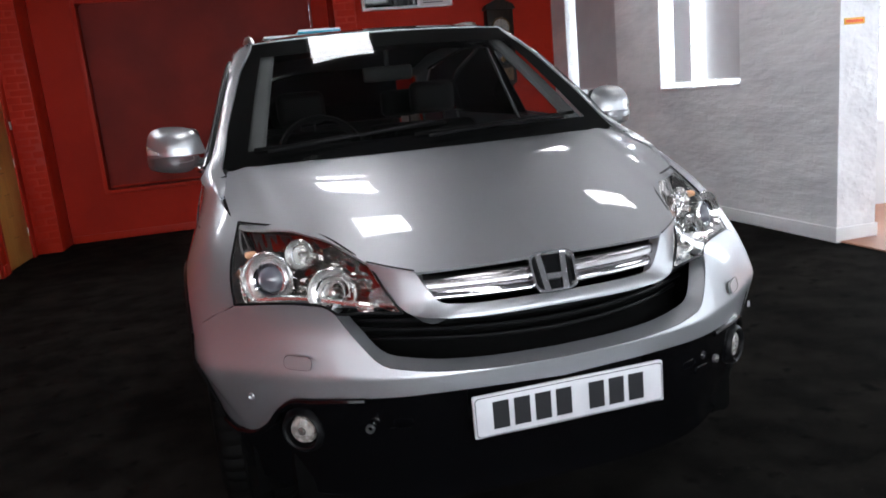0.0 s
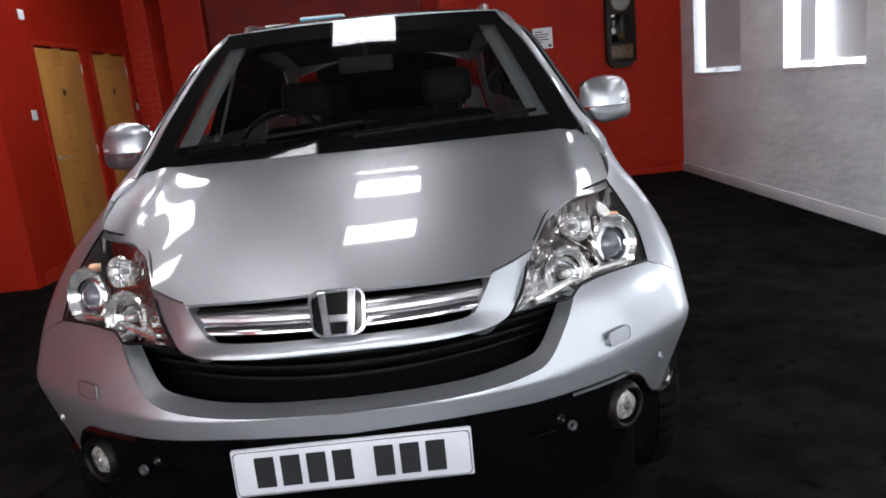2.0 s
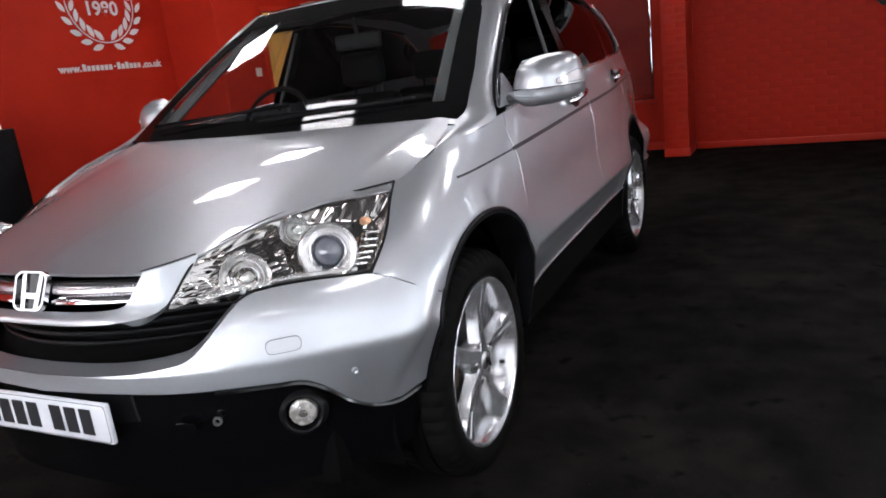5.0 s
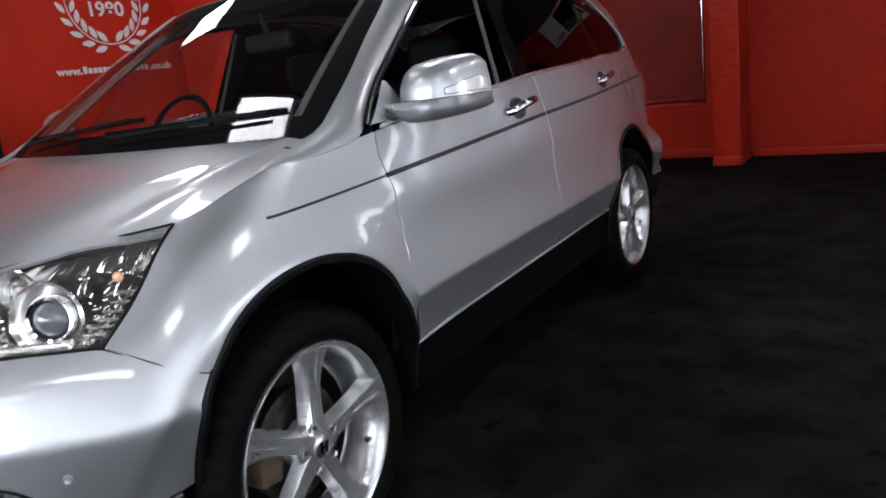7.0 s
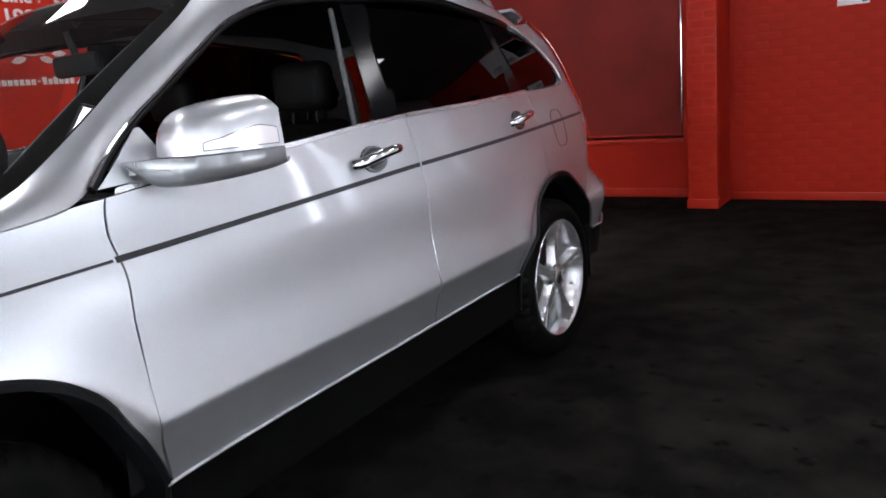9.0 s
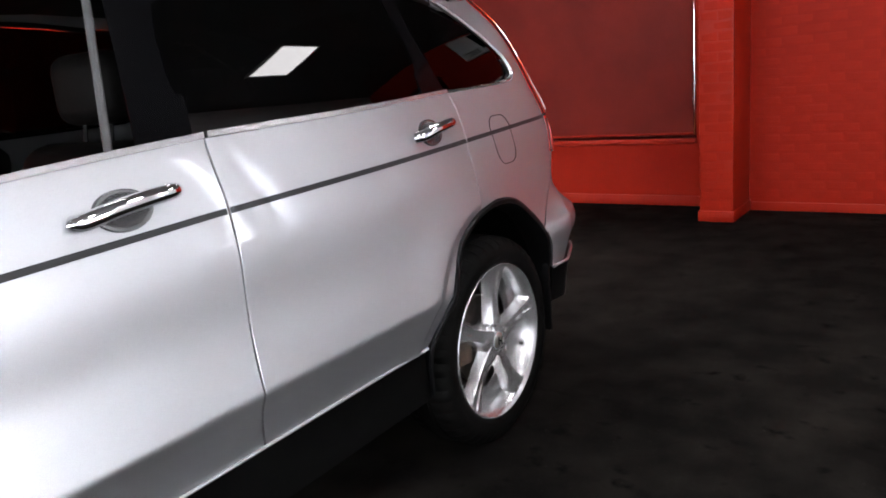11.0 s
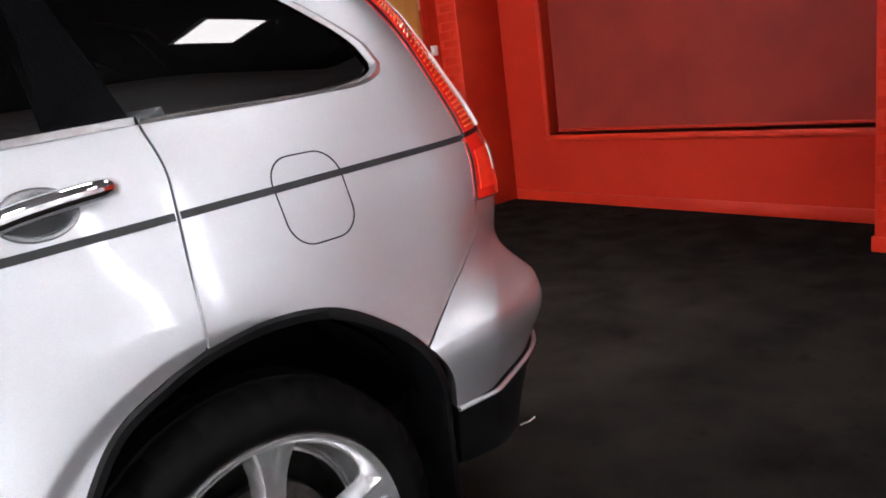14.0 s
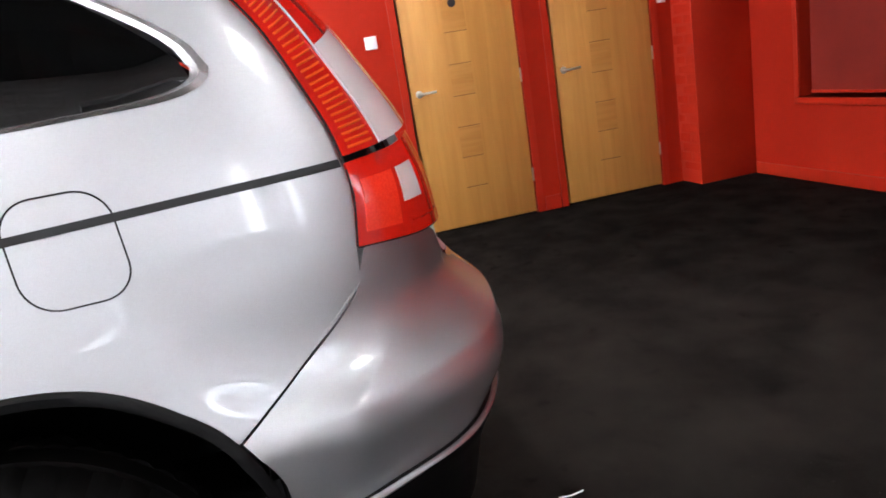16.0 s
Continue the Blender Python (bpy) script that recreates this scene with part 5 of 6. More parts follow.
def cabin():
    """What shows through the glass: dashboard, wheel, seats, lining."""
    t = np.linspace(-1, 1, 31)
    P = np.array([[(.70 * w, y + .05 * w * w, z - .01 * w * w) for y, z in ((1.12, 1.10), (1.30, 1.115), (1.48, 1.11), (1.56, 1.07), (1.60, .95), (1.60, .70))] for w in t])
    part("dashboard", sheet(P, 0), CABIN, car, "black dashboard")
    hood = np.array([[(-.37 + .16 * w, y, 1.105 + .055 * math.sqrt(max(0, 1 - w * w)) * k) for y, k in ((1.36, .2), (1.44, .9), (1.56, 1.0))] for w in np.linspace(-1, 1, 15)])
    part("instrument_hood", sheet(hood, .01), CABIN, car)
    ring = lathe([(-.014, .185), (.0, .172), (.014, .185), (.0, .198), (-.014, .185)], 48, "y")
    sw = part("steering_wheel", ring, LEATHER, car, "black steering wheel")
    sw.matrix_local = pose(-.37, 1.66, 1.115, -24)
    part("wheel_boss", block(-.07, .07, -.03, .0, -.06, .05, .015), CABIN, sw)
    for a in (0, 180, 250, 290):
        part("wheel_spoke", tube([(0.05 * math.cos(radians(a)), -.01, .05 * math.sin(radians(a))), (.185 * math.cos(radians(a)), 0, .185 * math.sin(radians(a)))], .014, 6), CABIN, sw)
    for x in (-.37, .37):
        for y, base, back in ((2.10, .55, 1.12), (2.98, .58, 1.10)):
            seat = part("seat", block(x - .25, x + .25, y - .30, y + .22, base, base + .22, .06, 3), LEATHER, car, "black leather seat")
            b = block(x - .24, x + .24, -.07, .07, 0, back - base - .02, .06, 3)
            for v in b.verts:
                v.co.y += y + .24 + v.co.z * .24
                v.co.z += base + .10
            part("seat_back", b, LEATHER, seat)
            h = block(x - .13, x + .13, y + .36, y + .46, back + .12, back + .30, .045, 3)
            part("headrest", h, LEATHER, seat)
            for dx in (-.06, .06):
                part("headrest_post", tube([(x + dx, y + .39, back + .02), (x + dx, y + .41, back + .16)], .006, 6), TRIM_BLACK, seat)
    part("rear_view_mirror", block(-.12, .12, 1.86, 1.895, 1.42, 1.49, .015), CABIN, car, "black rear-view mirror")
    part("mirror_stalk", tube([(0, 1.88, 1.48), (0, 1.86, 1.56)], .012, 8), CABIN, car)
    # lining of the shell
    for s in (1, -1):
        q = np.array([[(u, z) for z in (.46, .70, .95, 1.06)] for u in np.linspace(7.4, 10.0, 30)])
        P = skin(q[..., 0], q[..., 1], -.055)
        part("door_lining", sheet(P[::-1], 0, side=s), CABIN, car, "black door lining")
        p = [(s * (.80 - .13 * v), 2.262 + .095 * v, 1.16 + .40 * v) for v in np.linspace(0, 1, 6)]
        part("pillar_lining", tube(p, .009, 8, .9), PILLAR_TRIM, car, "grey inner pillar lining")
    P = np.array([[(.60 * w, y, z - .03 * w * w) for y, z in ((2.10, 1.575), (2.5, 1.645), (2.9, 1.662), (3.4, 1.645), (3.85, 1.58))] for w in t])
    part("headlining", sheet(P[::-1], 0), CABIN, car, "black headlining")
    part("underbody", block(-.70, .70, .30, 4.25, .24, .50, .03), LINER, car, "black underside")
    part("bay_floor", block(-.62, .62, .28, 1.5, .5, .76, .02), LINER, car, "black engine bay")
    part("cabin_floor", block(-.80, .80, 1.45, 3.05, .44, .50), CABIN, car, "black cabin floor")
    part("boot_floor", block(-.48, .48, 3.05, 4.2, .50, .70), CABIN, car, "black boot floor")


bonnet()
grille()
front_bumper()
number_plate()
rear_end()
upper_body()
for s in (1, -1):
    headlamp(s)
    side_panels(s)
    tail_lamp(s)
    door_mirror(s)
    for y, turn in ((.899, -9), (3.519, -7)):
        wheel(s * .884, y, s, turn)
cabin()


# ---------------------------------------------------------------- the room
def fixed(name, bm, material, label="", kind="structure", m=ROOM, **k):
    ob = part(name, bm, material, None, "", **k)
    ob.matrix_world = m
    return tagged(ob, label, "", "", kind)


def wall_with_holes(name, along, x0, x1, a0, a1, z1, holes, material):
    """A thick wall along y or x, from a0 to a1, with openings (a, b, low, high)."""
    lots = []
    def add(p, q, lo, hi):
        if q - p > 1e-4 and hi - lo > 1e-4:
            bm = block(x0, x1, p, q, lo, hi) if along == "y" else block(p, q, x0, x1, lo, hi)
            V = [v.co.copy() for v in bm.verts]
            F = [tuple(v.index for v in f.verts) for f in bm.faces]
            bm.free()
            lots.append((V, F))
    at = a0
    for a, b, lo, hi in sorted(holes):
        add(at, a, 0, z1)
        add(a, b, 0, lo)
        add(a, b, hi, z1)
        at = b
    add(at, a1, 0, z1)
    return fixed(name, join(*lots), material, smooth=False)


def bmesh_lot(bm):
    V = [v.co.copy() for v in bm.verts]
    F = [tuple(v.index for v in f.verts) for f in bm.faces]
    bm.free()
    return V, F


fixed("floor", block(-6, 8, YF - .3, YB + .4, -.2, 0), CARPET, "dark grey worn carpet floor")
fixed("ceiling", block(-6, 8, YF - .3, YB + .4, ZC, ZC + .2), CEILING, "dark ceiling")
W1, W2 = (6.05, 7.36, 1.20, 2.62), (3.90, 5.15, 1.20, 2.62)
wall_with_holes("wall_east", "y", XW, XW + .34, 2.80, YB + .3, ZC, [W1, W2], WHITE)
wall_with_holes("wall_east_near", "y", XW, XW + .34, YF, 1.2, ZC, [(-3.4, .5, .3, 2.45)], WHITE)
fixed("window_frame", join(*[bmesh_lot(block(XW + .14, XW + .20, a, b, c, d)) for a, b, c, d in ((-3.4, .5, .3, .37), (-3.4, .5, 2.38, 2.45), (-3.4, -3.33, .37, 2.38), (.43, .5, .37, 2.38), (-1.48, -1.41, .37, 2.38))]), WHITE_GLOSS, smooth=False)
fixed("backdrop", block(XW + .9, XW + .92, -4.0, 1.05, -.1, 2.95), DAYLIGHT_SIDE, smooth=False)
fixed("window_frame", join(*[bmesh_lot(block(XN - .14, XN - .08, a, b, c, d)) for a, b, c, d in ((-4.6, -1.5, .45, .52), (-4.6, -1.5, 2.38, 2.45), (-4.6, -4.53, .52, 2.38), (-1.57, -1.5, .52, 2.38), (-3.09, -3.02, .52, 2.38))]), WHITE_GLOSS, smooth=False)
fixed("backdrop", block(XN - .92, XN - .9, -5.2, -.9, -.1, 2.95), DAYLIGHT_SIDE, smooth=False)
wall_with_holes("wall_south", "x", YF - .2, YF, -5, XW + .34, ZC, [(-4.4, 3.0, .45, 2.55)], WHITE)
fixed("window_frame", join(*[bmesh_lot(block(a, b, YF - .12, YF - .06, c, d)) for a, b, c, d in ((-4.4, 3.0, .45, .52), (-4.4, 3.0, 2.48, 2.55), (-4.4, -4.33, .52, 2.48), (-3.0, -2.93, .52, 2.48), (-1.6, -1.53, .52, 2.48), (2.93, 3.0, .52, 2.48), (-.10, -.03, .52, 2.48), (1.40, 1.47, .52, 2.48))]), WHITE_GLOSS, smooth=False)
fixed("backdrop", block(-5.0, 3.6, YF - .82, YF - .8, -.1, 3.0), DAYLIGHT, smooth=False)
BL = (-2.43, .24, .60, 2.75)
wall_with_holes("wall_north", "x", YB, YB + .2, -3.6, .44, ZC, [BL], RED)
wall_with_holes("wall_north_right", "x", YR, YR + .2, .44, XW, ZC, [], RED)
wall_with_holes("wall_west", "y", XL - .15, XL, 4.62, YB, ZC, [(5.23, 6.11, 0, 2.03), (6.36, 7.21, 0, 2.03)], RED)
wall_with_holes("wall_west_return", "x", 4.52, 4.62, XN - .2, XL, ZC, [], RED)
wall_with_holes("wall_west_near", "y", XN - .2, XN, YF, 4.52, ZC, [(-4.6, -1.5, .45, 2.45), (1.55, 2.42, 0, 2.05)], RED)
fixed("pillar", block(.441, .695, 7.281, YB, 0, ZC, .006), RED_TRIM, "red painted pillar")
fixed("pillar_foot", block(.430, .706, 7.27, YB - .02, 0, .085, .004), RED_TRIM)
fixed("corner_pier", block(XL - .05, -2.93, 7.386, YB - .002, 0, ZC, .006), RED_TRIM, "red painted corner pier")

# skirting boards
for a, b, c, d, mat in ((XW - .018, XW - .001, 2.79, YR - .001, WHITE_GLOSS), (XL + .001, XL + .016, 4.64, 5.17, RED_TRIM), (XL + .001, XL + .016, 6.17, 6.30, RED_TRIM), (XN + .001, XN + .016, 2.55, 4.51, RED_TRIM)):
    fixed("baseboard", block(a, b, c, d, 0, .11, .004), mat)
fixed("baseboard", block(-2.92, .42, YB - .016, YB - .001, 0, .09, .004), RED_TRIM)
fixed("baseboard", block(.72, XW - .02, YR - .016, YR - .001, 0, .07, .004), RED_TRIM)
fixed("baseboard", block(XW - .02, XW + .35, 2.782, 2.799, 0, .11, .004), WHITE_GLOSS)


def white_window(w, depth=.24):
    """A deep white reveal with a roller blind that leaves daylight at its edge."""
    y0, y1, z0, z1 = w
    blind = thing("window_blind", "white roller blind with daylight round its edge", "blind", ROOM, "white window blinds")
    part("blind_sheet", block(XW + .10, XW + .104, y0 + .01, y1 - .10, z0 + .05, z1), BLIND_WHITE, blind, smooth=False)
    part("bottom_bar", block(XW + .094, XW + .110, y0 + .01, y1 - .10, z0 + .045, z0 + .062, .003), WHITE_GLOSS, blind)
    fixed("window_sill", block(XW - .012, XW + .34, y0 - .0, y1, z0 - .03, z0 + .001, .004), WHITE_GLOSS)
    frame = fixed("window_frame", join(*[bmesh_lot(block(XW + .26, XW + .31, a, b, c, d)) for a, b, c, d in ((y0, y0 + .05, z0, z1), (y1 - .05, y1, z0, z1), (y0, y1, z0, z0 + .05), (y0, y1, z1 - .05, z1), ((y0 + y1) / 2 - .02, (y0 + y1) / 2 + .02, z0, z1))]), WHITE_GLOSS, smooth=False)
    fixed("daylight", block(XW + .5, XW + .52, y0 - .4, y1 + .4, z0 - .4, z1 + .4), DAYLIGHT_DIM, kind="structure", smooth=False).name = "backdrop"


BLIND_WHITE = noisy("white_blind_fabric", (0.60, 0.59, 0.61), (0.66, 0.65, 0.67), 3, (0.6, 0.8), 0.0006, 400)
white_window(W1)
white_window(W2)


# glazed white door in the side passage, with daylight behind
fixed("passage_floor", block(XW + .02, 6.5, 1.0, 4.4, .002, .012), TILE, "terracotta passage floor", smooth=False)
wall_with_holes("passage_wall_far", "x", 3.75, 3.85, XW + .34, 6.4, ZC, [(3.86, 5.2, .78, 2.3)], WHITE_GLOSS)
wall_with_holes("passage_wall_near", "x", 1.1, 1.2, XW + .34, 6.4, ZC, [], WHITE)
wall_with_holes("passage_wall_end", "y", 6.3, 6.4, 1.2, 3.75, ZC, [(1.6, 3.2, .8, 2.4)], WHITE)
fixed("passage_ledge", block(XW + .36, 6.2, 3.70, 3.749, .74, .79, .006), WHITE_GLOSS)
fixed("backdrop", block(3.4, 7.5, 4.6, 4.62, .2, 2.9), DAYLIGHT, smooth=False)
fixed("backdrop", block(7.0, 7.02, 1.0, 4.2, .2, 2.9), DAYLIGHT, smooth=False)
for z in (1.55, 1.72):
    fixed("window_frame", block(XW + .36, 6.2, 3.76, 3.80, z, z + .03, .003), WHITE_GLOSS)


def warning_label(x0, x1, y0, y1, z0, z1, lab):
    ob = thing("wall_label", lab, "label", ROOM)
    part("card", block(x0, x1, y0, y1, z0, z1), YELLOW, ob, smooth=False)
    if x1 - x0 > y1 - y0:
        part("print_bar", block(x0 + .012, x1 - .012, y0 - .001, y1 - .0005, z0 + .012, z1 - .012), AMBER, ob, "orange bar", smooth=False)
    return ob


warning_label(XW + .03, XW + .20, 2.796, 2.7995, 1.555, 1.60, "small yellow label stuck on a white pier")
warning_label(XN, XN + .003, 2.50, 2.62, 1.665, 1.715, "small yellow label stuck on a red wall")


def red_window():
    """The big red roller blind in its boxed opening."""
    x0, x1, z0, z1 = BL
    b = thing("roller_blind", "large dark red roller blind pulled down in a red window box", "blind", ROOM)
    part("blind_sheet", block(x0 + .05, x1 - .045, YB + .05, YB + .054, z0 + .03, z1), RED_BLIND, b, smooth=False)
    part("bottom_bar", tube([(x0 + .05, YB + .05, z0 + .03), (x1 - .045, YB + .05, z0 + .03)], .011, 8), RED_TRIM, b)
    part("bead_chain", tube([(x1 - .025, YB + .03, z0 + .02), (x1 - .022, YB + .03, 1.6), (x1 - .025, YB + .03, z1)], .004, 6), CHROME, b, "bright bead chain")
    fixed("window_back", block(x0 - .1, x1 + .1, YB + .16, YB + .18, z0 - .1, z1 + .1), RED_BLIND, smooth=False)
    fixed("window_sill", block(x0 - .03, x1 + .0, YB - .03, YB + .12, z0 - .045, z0, .006), RED_TRIM)
    for p, q in ((x0 - .045, x0 + .0), ):
        fixed("trim", block(p, q, YB - .018, YB - .001, z0 - .04, z1 + .04, .005), RED_TRIM)


red_window()


def oak_door(y0, y1, lean):
    """Flush oak door with a column of inlaid lines, lever handle, hinges."""
    d = thing("oak_door", "closed light oak door with a column of inlaid squares", "door", ROOM, "oak doors")
    leaf = part("leaf", block(XL - .045, XL - .004, y0 + .024, y1 - .012, .012, 2.015, .003), OAK, d)
    mid = (y0 + y1) / 2 - .02
    for k in range(8):
        z = .30 + .225 * k
        part("inlay_line", block(XL - .0045, XL - .0025, mid - .085, mid + .085, z - .0025, z + .0025), OAK_LINE, leaf, smooth=False)
        if k % 2:
            part("inlay_panel", block(XL - .0045, XL - .0032, mid - .085, mid + .085, z + .006, z + .216), OAK_DARK, leaf, "cross-grained oak square", smooth=False)
    part("rose", lathe([(-.004, .026), (.006, .025), (.008, .02), (.008, 0)], 28, "x", (XL, y0 + .085, 1.03)), SATIN, d)
    part("lever", tube([(XL + .005, y0 + .085, 1.03), (XL + .045, y0 + .085, 1.03), (XL + .052, y0 + .10, 1.03), (XL + .052, y0 + .20, 1.034)], .009, 8), SATIN, d, "satin steel lever")
    part("door_sign", lathe([(-.003, .03), (.001, .03), (.001, 0)], 24, "x", (XL - .002, mid, 1.62)), INK, d, "small dark round sign")
    for z in (.25, 1.0, 1.80):
        part("hinge", block(XL - .006, XL + .002, y1 - .016, y1 - .002, z, z + .10, .002), SATIN, d)
    fixed("door_frame", join(*[bmesh_lot(block(XL - .1, XL + .012, a, b, lo, hi)) for a, b, lo, hi in ((y0 - .05, y0 + .004, 0, 2.08), (y1 - .004, y1 + .05, 0, 2.08), (y0 - .05, y1 + .05, 2.03, 2.08))]), RED_TRIM, smooth=False)
    fixed("door_back", block(XL - .12, XL - .11, y0, y1, 0, 2.05), INK, smooth=False)


OAK_LINE = plain("oak_inlay_line", (0.17, 0.075, 0.02), 0.5)
OAK_DARK = noisy("oak_cross_grain", (0.49, 0.218, 0.047), (0.56, 0.268, 0.066), 2.0, (0.4, 0.5), stretch=(1, 1, 14))
oak_door(5.23, 6.11, 0)
oak_door(6.36, 7.21, 0)


def switch(x, y, z, axis="x"):
    s = thing("light_switch", "white plastic light switch on a red wall", "switch", ROOM, "light switches")
    part("plate", block(x, x + .009, y - .043, y + .043, z - .043, z + .043, .004), PAPER, s)
    part("rocker", block(x + .008, x + .013, y - .012, y + .012, z - .018, z + .018, .002), PAPER, s)


switch(XL, 5.03, 1.43)
switch(XL, 7.30, 1.45)
switch(XL, 5.15, 2.28)


def notice():
    n = thing("wall_notice", "white printed notice in a thin frame on a red wall", "notice", ROOM)
    part("sheet", block(1.565, 1.805, YR - .012, YR, 1.668, 1.915, .003), PAPER, n)
    for k in range(5):
        part("print_bar", block(1.59, 1.59 + (.10, .17, .15, .17, .09)[k], YR - .0135, YR - .011, 1.86 - .03 * k, 1.872 - .03 * k), STRIP, n, "grey bar", smooth=False)
    part("print_bar", block(1.75, 1.785, YR - .0135, YR - .011, 1.685, 1.715), INK, n, "dark bar", smooth=False)


notice()


def wall_clock():
    c = thing("pendulum_clock", "dark wooden pendulum wall clock with a pale dial", "clock", ROOM)
    x0, x1, y = 2.44, 2.80, YR
    part("case", block(x0, x1, y - .13, y, 1.42, 2.36, .012), WALNUT, c)
    part("crest", prism([(x0 - .03, 2.36), (x1 + .03, 2.36), (x1, 2.42), ((x0 + x1) / 2, 2.50), (x0, 2.42)], .12, Matrix.Translation((0, y - .14, 0))), WALNUT, c, smooth=False)
    part("foot", prism([(x0 + .02, 1.42), (x1 - .02, 1.42), (x1 - .08, 1.35), (x0 + .08, 1.35)], .10, Matrix.Translation((0, y - .11, 0))), WALNUT, c, smooth=False)
    xm = (x0 + x1) / 2
    part("dial", lathe([(y - .134, .11), (y - .142, .105), (y - .142, 0)], 40, "y", (xm, 0, 2.13)), DIAL, c, "pale clock dial")
    part("dial_ring", lathe([(y - .13, .128), (y - .150, .122), (y - .150, .112), (y - .140, .106)], 40, "y", (xm, 0, 2.13)), BRASS, c)
    for a, r in ((60, .06), (0, .085)):
        part("hour_hand", tube([(xm, y - .146, 2.13), (xm + r * math.sin(radians(a)), y - .146, 2.13 + r * math.cos(radians(a)))], .003, 5), INK, c)
    for k in range(12):
        a = radians(30 * k)
        part("hour_mark", block(xm + .09 * math.sin(a) - .003, xm + .09 * math.sin(a) + .003, y - .1445, y - .141, 2.13 + .09 * math.cos(a) - .008, 2.13 + .09 * math.cos(a) + .008), INK, c, smooth=False)
    part("pendulum_window", block(x0 + .06, x1 - .06, y - .134, y - .129, 1.66, 1.98, .002), GLOSS_BLACK, c, "dark pendulum window")
    part("carved_panel", block(x0 + .05, x1 - .05, y - .138, y - .128, 1.46, 1.62, .004), BRASS_WOOD, c, "carved lower panel")
    part("pendulum", tube([(xm, y - .137, 1.97), (xm, y - .137, 1.76)], .003, 5), BRASS, c)
    part("pendulum_bob", lathe([(y - .135, .04), (y - .142, .03), (y - .143, 0)], 28, "y", (xm, 0, 1.73)), BRASS, c)


DIAL = plain("clock_dial", (0.20, 0.185, 0.165), 0.5)
BRASS_WOOD = noisy("carved_wood", (0.05, 0.025, 0.01), (0.14, 0.075, 0.03), 30, (0.3, 0.5), 0.004, 60)
wall_clock()


def screen_on_wall():
    t = thing("wall_display", "white framed black display board on a red wall", "display", ROOM)
    part("frame", block(.86, 2.02, YR - .06, YR, 2.45, 2.95, .008), PAPER, t)
    part("panel", block(.89, 1.56, YR - .064, YR - .058, 2.48, 2.92, .002), GLOSS_BLACK, t, "black display panel")
    part("card", block(1.60, 1.99, YR - .064, YR - .058, 2.47, 2.60, .002), DECAL, t)
    for k in range(3):
        part("print_bar", block(1.64, 1.64 + (.25, .2, .28)[k], YR - .0665, YR - .063, 2.50 + .03 * k, 2.512 + .03 * k), STRIP, t, "grey bar", smooth=False)


screen_on_wall()


def wreath(yc, zc, r):
    """White vinyl laurel wreath with a year, and a line of writing as bars."""
    w = thing("wall_emblem", "white vinyl laurel wreath emblem on a red wall", "emblem", ROOM)
    x = XN + .002
    leaf = [(0, -.5), (.20, -.25), (.25, .05), (.14, .32), (0, .5), (-.14, .32), (-.25, .05), (-.20, -.25)]
    def put(y, z, ang, size, slim=1.0):
        V = []
        for a, b in leaf:
            c, s = math.cos(ang), math.sin(ang)
            V.append((x, yc + y + (a * slim * c - b * s) * size, zc + z + (a * slim * s + b * c) * size))
        V2 = [(p[0] + .002, p[1], p[2]) for p in V]
        k = len(V)
        part("leaf", (V + V2, [tuple(range(k, 2 * k)), tuple(range(k))[::-1]] + [(i, (i + 1) % k, k + (i + 1) % k, k + i) for i in range(k)]), DECAL, w, smooth=False)
    for s in (1, -1):
        stem = [(x + .001, yc + s * r * math.sin(a), zc - r * math.cos(a)) for a in np.linspace(-.10, 2.5, 24)]
        part("stem", tube(stem, .006, 5), DECAL, w)
        for k in range(8):
            a = .28 + .29 * k
            for o, da in ((.055, -.55), (-.055, .55)):
                put(s * (r + o) * math.sin(a), -(r + o) * math.cos(a), s * (a + da) - s * math.pi / 2, .13 * (1 - .03 * k), .85)
    def lettering(name, body, size, y, z, wide=1.0):
        font = bpy.data.curves.new(name, "FONT")
        font.body, font.size, font.align_x, font.extrude, font.offset = body, size, "CENTER", .001, .004
        tmp = new("tmp", font)
        bpy.context.view_layer.update()
        me = bpy.data.meshes.new_from_object(tmp.evaluated_get(bpy.context.evaluated_depsgraph_get()))
        bpy.data.objects.remove(tmp)
        me.name = name
        me.materials.append(DECAL)
        ob = new(name, me)
        ob.parent = w
        ob.matrix_local = pose(x + .001, y, z, 90, 0, 90) @ Matrix.Diagonal((wide, 1, 1, 1))
    lettering("year", "1980", .165, yc, zc - .12, 1.1)
    lettering("lettering", "since", .135, yc, zc + .05, 1.1)
    lettering("lettering", "Established", .135, yc, zc + .21, 1.1)
    base = zc - r - .235
    lettering("lettering", "www.", .082, yc - .455, base, 1.15)
    lettering("lettering", ".co.uk", .082, yc + .445, base, 1.15)
    for k in range(14):
        if k == 7:
            part("letter_bar", block(x, x + .002, yc - .322 + .0465 * k, yc - .300 + .0465 * k, base + .022, base + .033), DECAL, w, smooth=False)
        else:
            part("letter_bar", block(x, x + .002, yc - .331 + .0465 * k, yc - .295 + .0465 * k, base, base + (.060 if k in (0, 8, 10) else .045)), DECAL, w, smooth=False)


wreath(3.80, 2.19, .36)


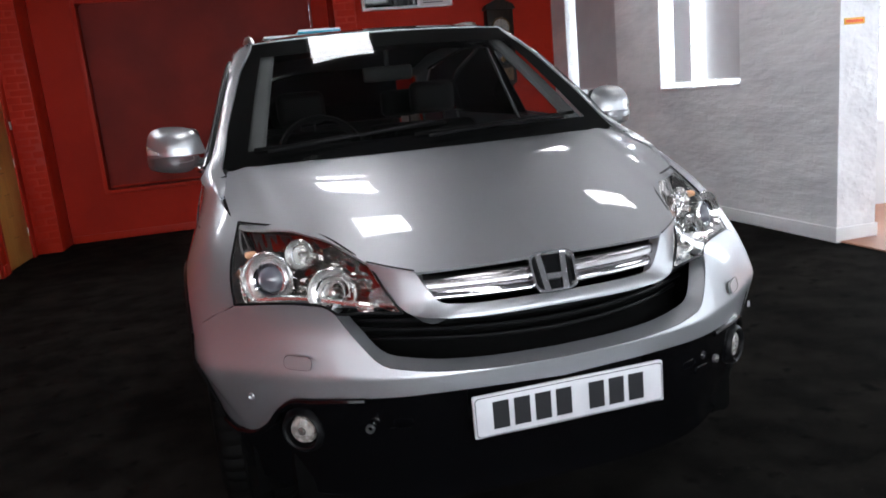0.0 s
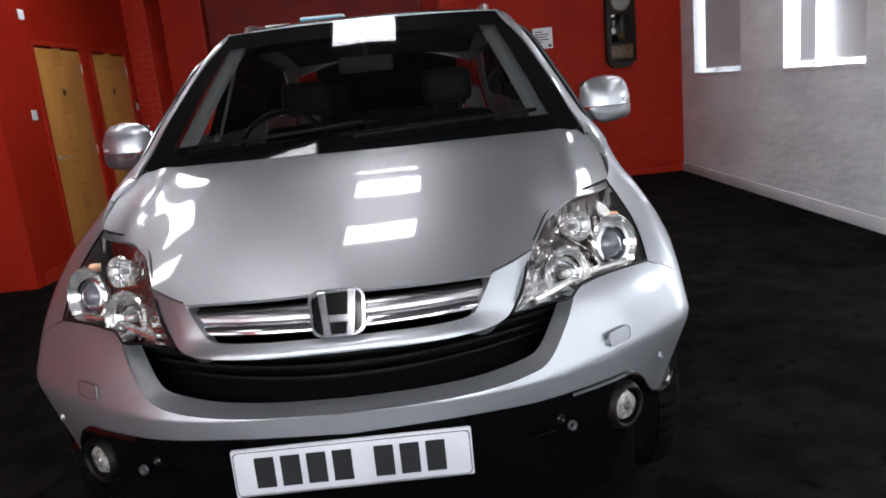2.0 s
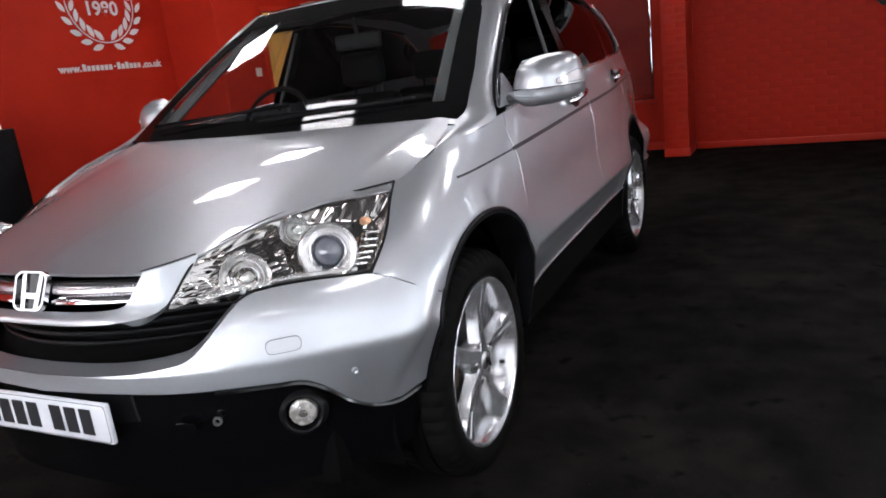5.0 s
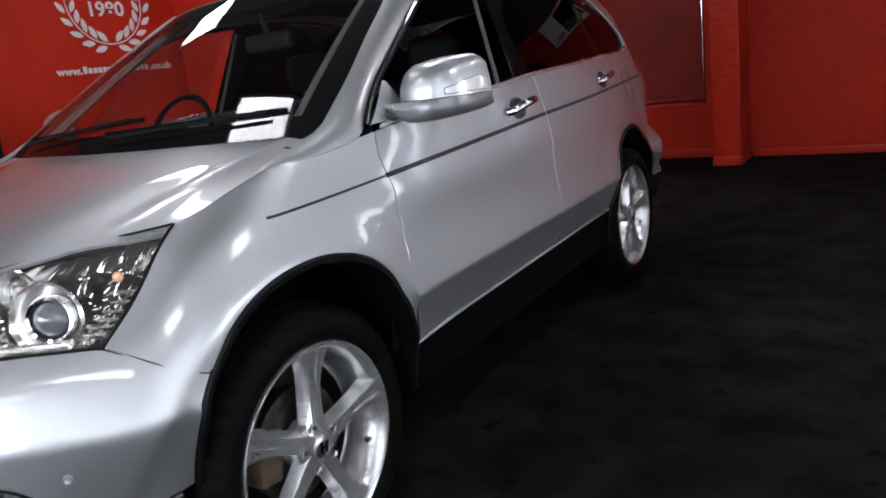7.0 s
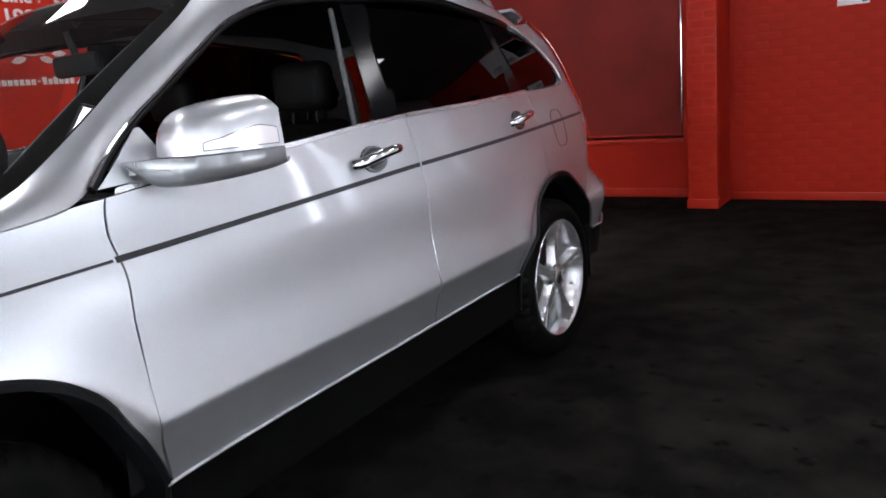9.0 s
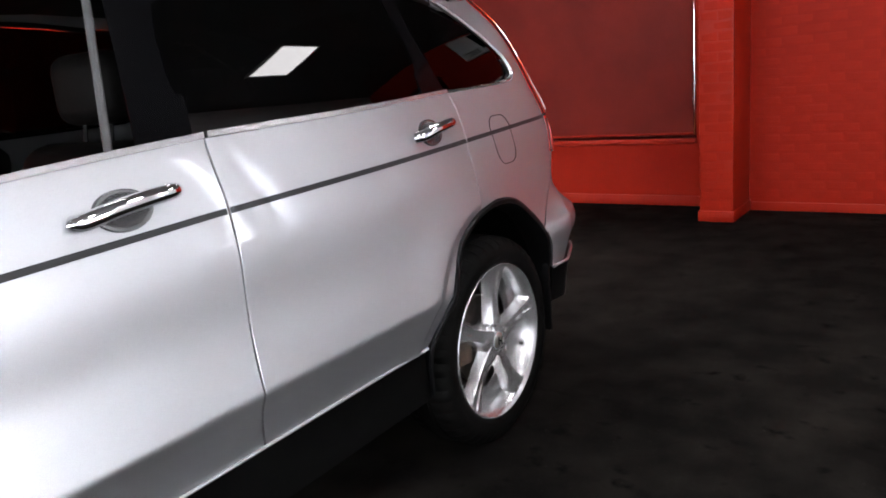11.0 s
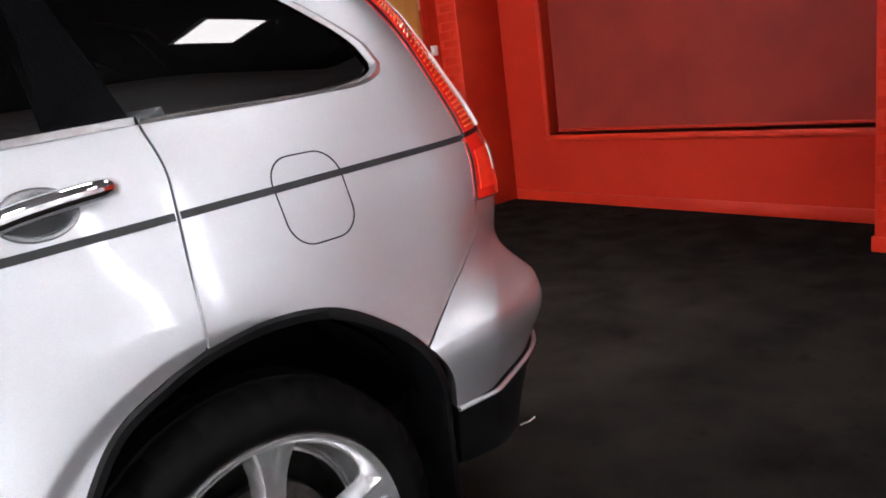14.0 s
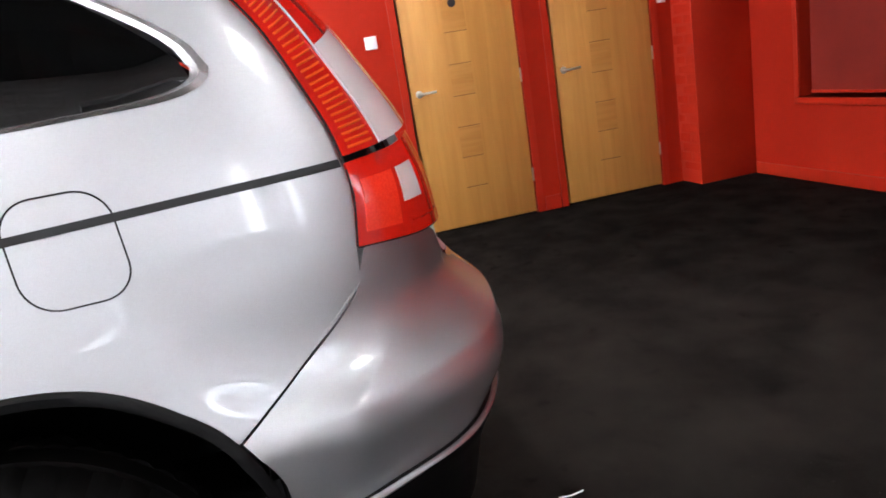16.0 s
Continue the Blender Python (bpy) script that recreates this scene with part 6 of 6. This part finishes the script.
def side_doorway():
    """The doorway beside the emblem: dark red door, black stand with leaflets."""
    fixed("door_frame", join(*[bmesh_lot(block(XN - .15, XN + .015, a, b, lo, hi)) for a, b, lo, hi in ((2.42, 2.50, 0, 2.13), (1.47, 1.55, 0, 2.13), (1.47, 2.50, 2.05, 2.13))]), RED_TRIM, smooth=False)
    d = thing("red_door", "dark red painted door standing shut", "door", ROOM)
    part("leaf", block(XN - .12, XN - .08, 1.56, 2.41, .01, 2.04, .004), RED_BLIND, d)
    part("lever", tube([(XN - .08, 2.30, 1.32), (XN - .03, 2.30, 1.32), (XN - .03, 2.18, 1.32)], .01, 8), CHROME, d)
    part("backplate", block(XN - .081, XN - .074, 2.275, 2.325, 1.22, 1.42, .003), CHROME, d)
    s = thing("display_stand", "tall black display stand on the carpet", "stand", ROOM)
    part("body", block(XN + .02, XN + .32, 2.18, 2.50, 0, 1.21, .01), TRIM_BLACK, s)
    part("foot", block(XN + .0, XN + .34, 2.16, 2.52, 0, .03, .005), TRIM_BLACK, s)
    l = thing("leaflets", "white folded leaflets standing on a black stand", "leaflets", ROOM)
    part("leaflet", prism([(2.36, 1.21), (2.50, 1.21), (2.49, 1.37), (2.45, 1.37)], .004, Matrix.Translation((XN + .17, 0, 0)) @ Matrix.Rotation(radians(90), 4, "Z") @ Matrix.Translation((0, 0, 0))), PAPER, l, smooth=False)


side_doorway()


def booklets():
    b = thing("booklet", "white papers lying on the car's roof", "papers")
    part("pages", block(-.52, -.26, 2.42, 2.60, 1.701, 1.711, .002), PAPER, b)
    t = thing("folder", "teal and white booklet lying on the car's roof", "booklet")
    part("cover", block(-.34, -.12, 2.40, 2.58, 1.713, 1.722, .002), TEAL, t)
    part("pages", block(-.338, -.122, 2.402, 2.578, 1.722, 1.732, .001), PAPER, t)


booklets()


def straw():
    """A thin pale straw dropped on the carpet."""
    t = thing("straw", "thin pale straw lying on the dark carpet", "litter", ROOM)
    part("stem", tube([(.272, 4.690, .004), (.280, 4.725, .005), (.272, 4.765, .004)], .0022, 6), PAPER, t)


straw()


# recessed ceiling lights
def ceiling_light():
    l = thing("ceiling_light", "oblong recessed ceiling light, switched on", "ceiling light", ROOM, "ceiling lights")
    part("diffuser", block(-.26, .26, -.21, .21, -.012, -.004), PANEL, l, "glowing white diffuser", smooth=False)
    part("frame", join(*[bmesh_lot(block(*q, -.016, 0)) for q in ((-.285, .285, -.235, -.21), (-.285, .285, .21, .235), (-.285, -.26, -.21, .21), (.26, .285, -.21, .21))]), PAPER, l, smooth=False)
    return l


first = ceiling_light()
spots = [(x, y) for x, ys in ((-2.3, (-4.1, -2.2, 2.85, 3.85, 5.0)), (-.12, (-3.5, -1.9, -.3, 2.75, 3.9, 5.1)), (-.8, (1.45,)), (2.35, (-4.1, -2.2, -.3, 1.6, 3.2, 5.2))) for y in ys]
for k, (x, y) in enumerate(spots):
    m = ROOM @ Matrix.Translation((x, y, ZC - .001))
    if k:
        copy_thing(first, m)
    else:
        first.matrix_world = m


# painted bricks of the white wall, each with its own face
brick_rng = random.Random(4)


def brick_mesh(length, height):
    d, e = .0013, .013
    a, b = length / 2, height / 2
    V = [(0, -a, -b), (0, a, -b), (0, a, b), (0, -a, b), (-d, -a + e, -b + e), (-d, a - e, -b + e), (-d, a - e, b - e), (-d, -a + e, b - e)]
    return V, [(4, 7, 6, 5), (0, 4, 5, 1), (1, 5, 6, 2), (2, 6, 7, 3), (3, 7, 4, 0)]


def brickwork():
    wall = bpy.data.objects["wall_east"]
    kinds = []
    for w in (.209, .213, .205):
        me = bpy.data.meshes.new("brick")
        v, f = brick_mesh(w, .066)
        me.from_pydata(v, [], f)
        me.materials.append(WHITE)
        kinds.append(me)
    rest, count = [], 0
    for r in range(40):
        z = .155 + .075 * r
        for c in range(24):
            y = 2.93 + .222 * c + (.111 if r % 2 else 0)
            if y > YR - .12 or z > ZC - .04:
                continue
            if any(a - .115 < y < b + .115 and lo - .07 < z < hi + .05 for a, b, lo, hi in (W1, W2)):
                continue
            m = Matrix.Translation((XW + brick_rng.uniform(.0, .0018), y + brick_rng.uniform(-.004, .004), z + brick_rng.uniform(-.002, .002))) @ Matrix.Rotation(brick_rng.uniform(-.02, .02), 4, "Z") @ Matrix.Rotation(brick_rng.uniform(-.02, .02), 4, "X")
            if 2.9 < y < 4.6 and z < 2.5 and count < 290:
                ob = new("brick", kinds[brick_rng.randrange(3)])
                ob.parent = wall
                ob.matrix_local = m
                count += 1
            else:
                v, f = brick_mesh(brick_rng.choice((.209, .213, .205)), .066)
                rest.append(([m @ Vector(p) for p in v], f))
    ob = part("brick_courses", join(*rest), WHITE, wall, smooth=False)
    ob["kind"] = "stuff"


brickwork()


def painted_courses(owner, corner, width, top, single):
    """Bricks that show through the red paint on a face that looks south; the first ones are parts, the rest is joined."""
    wall = bpy.data.objects[owner]
    place = Matrix.Translation(corner) @ Matrix.Rotation(radians(90), 4, "Z")
    shared = {}
    rest, count = [], 0
    for r in range(int((top - .10) / .075)):
        z = .135 + .075 * r
        at = 0.0
        lengths = [.102] if r % 2 else []
        while at < width - .03:
            w = min(lengths.pop() if lengths else .211, width - at)
            m = place @ Matrix.Translation((brick_rng.uniform(-.0005, .0012), at + w / 2, z + brick_rng.uniform(-.002, .002))) @ Matrix.Rotation(brick_rng.uniform(-.012, .012), 4, "Z") @ Matrix.Rotation(brick_rng.uniform(-.02, .02), 4, "X")
            key = round(w, 3)
            at += w + .011
            if count < single:
                if key not in shared:
                    me = bpy.data.meshes.new("brick")
                    v, f = brick_mesh(w, .066)
                    me.from_pydata(v, [], f)
                    me.materials.append(RED)
                    shared[key] = me
                ob = new("brick", shared[key])
                ob.parent = wall
                ob.matrix_local = m
                count += 1
            else:
                v, f = brick_mesh(w, .066)
                rest.append(([m @ Vector(q) for q in v], f))
    if rest:
        ob = part("brick_courses", join(*rest), RED, wall, smooth=False)
        ob["kind"] = "stuff"


painted_courses("wall_north_right", (XW - .02, YR, 0), XW - .02 - .715, ZC - .05, 290)
painted_courses("pillar", (.687, 7.281, 0), .238, ZC - .05, 120)
painted_courses("corner_pier", (-2.938, 7.386, 0), .246, ZC - .05, 120)
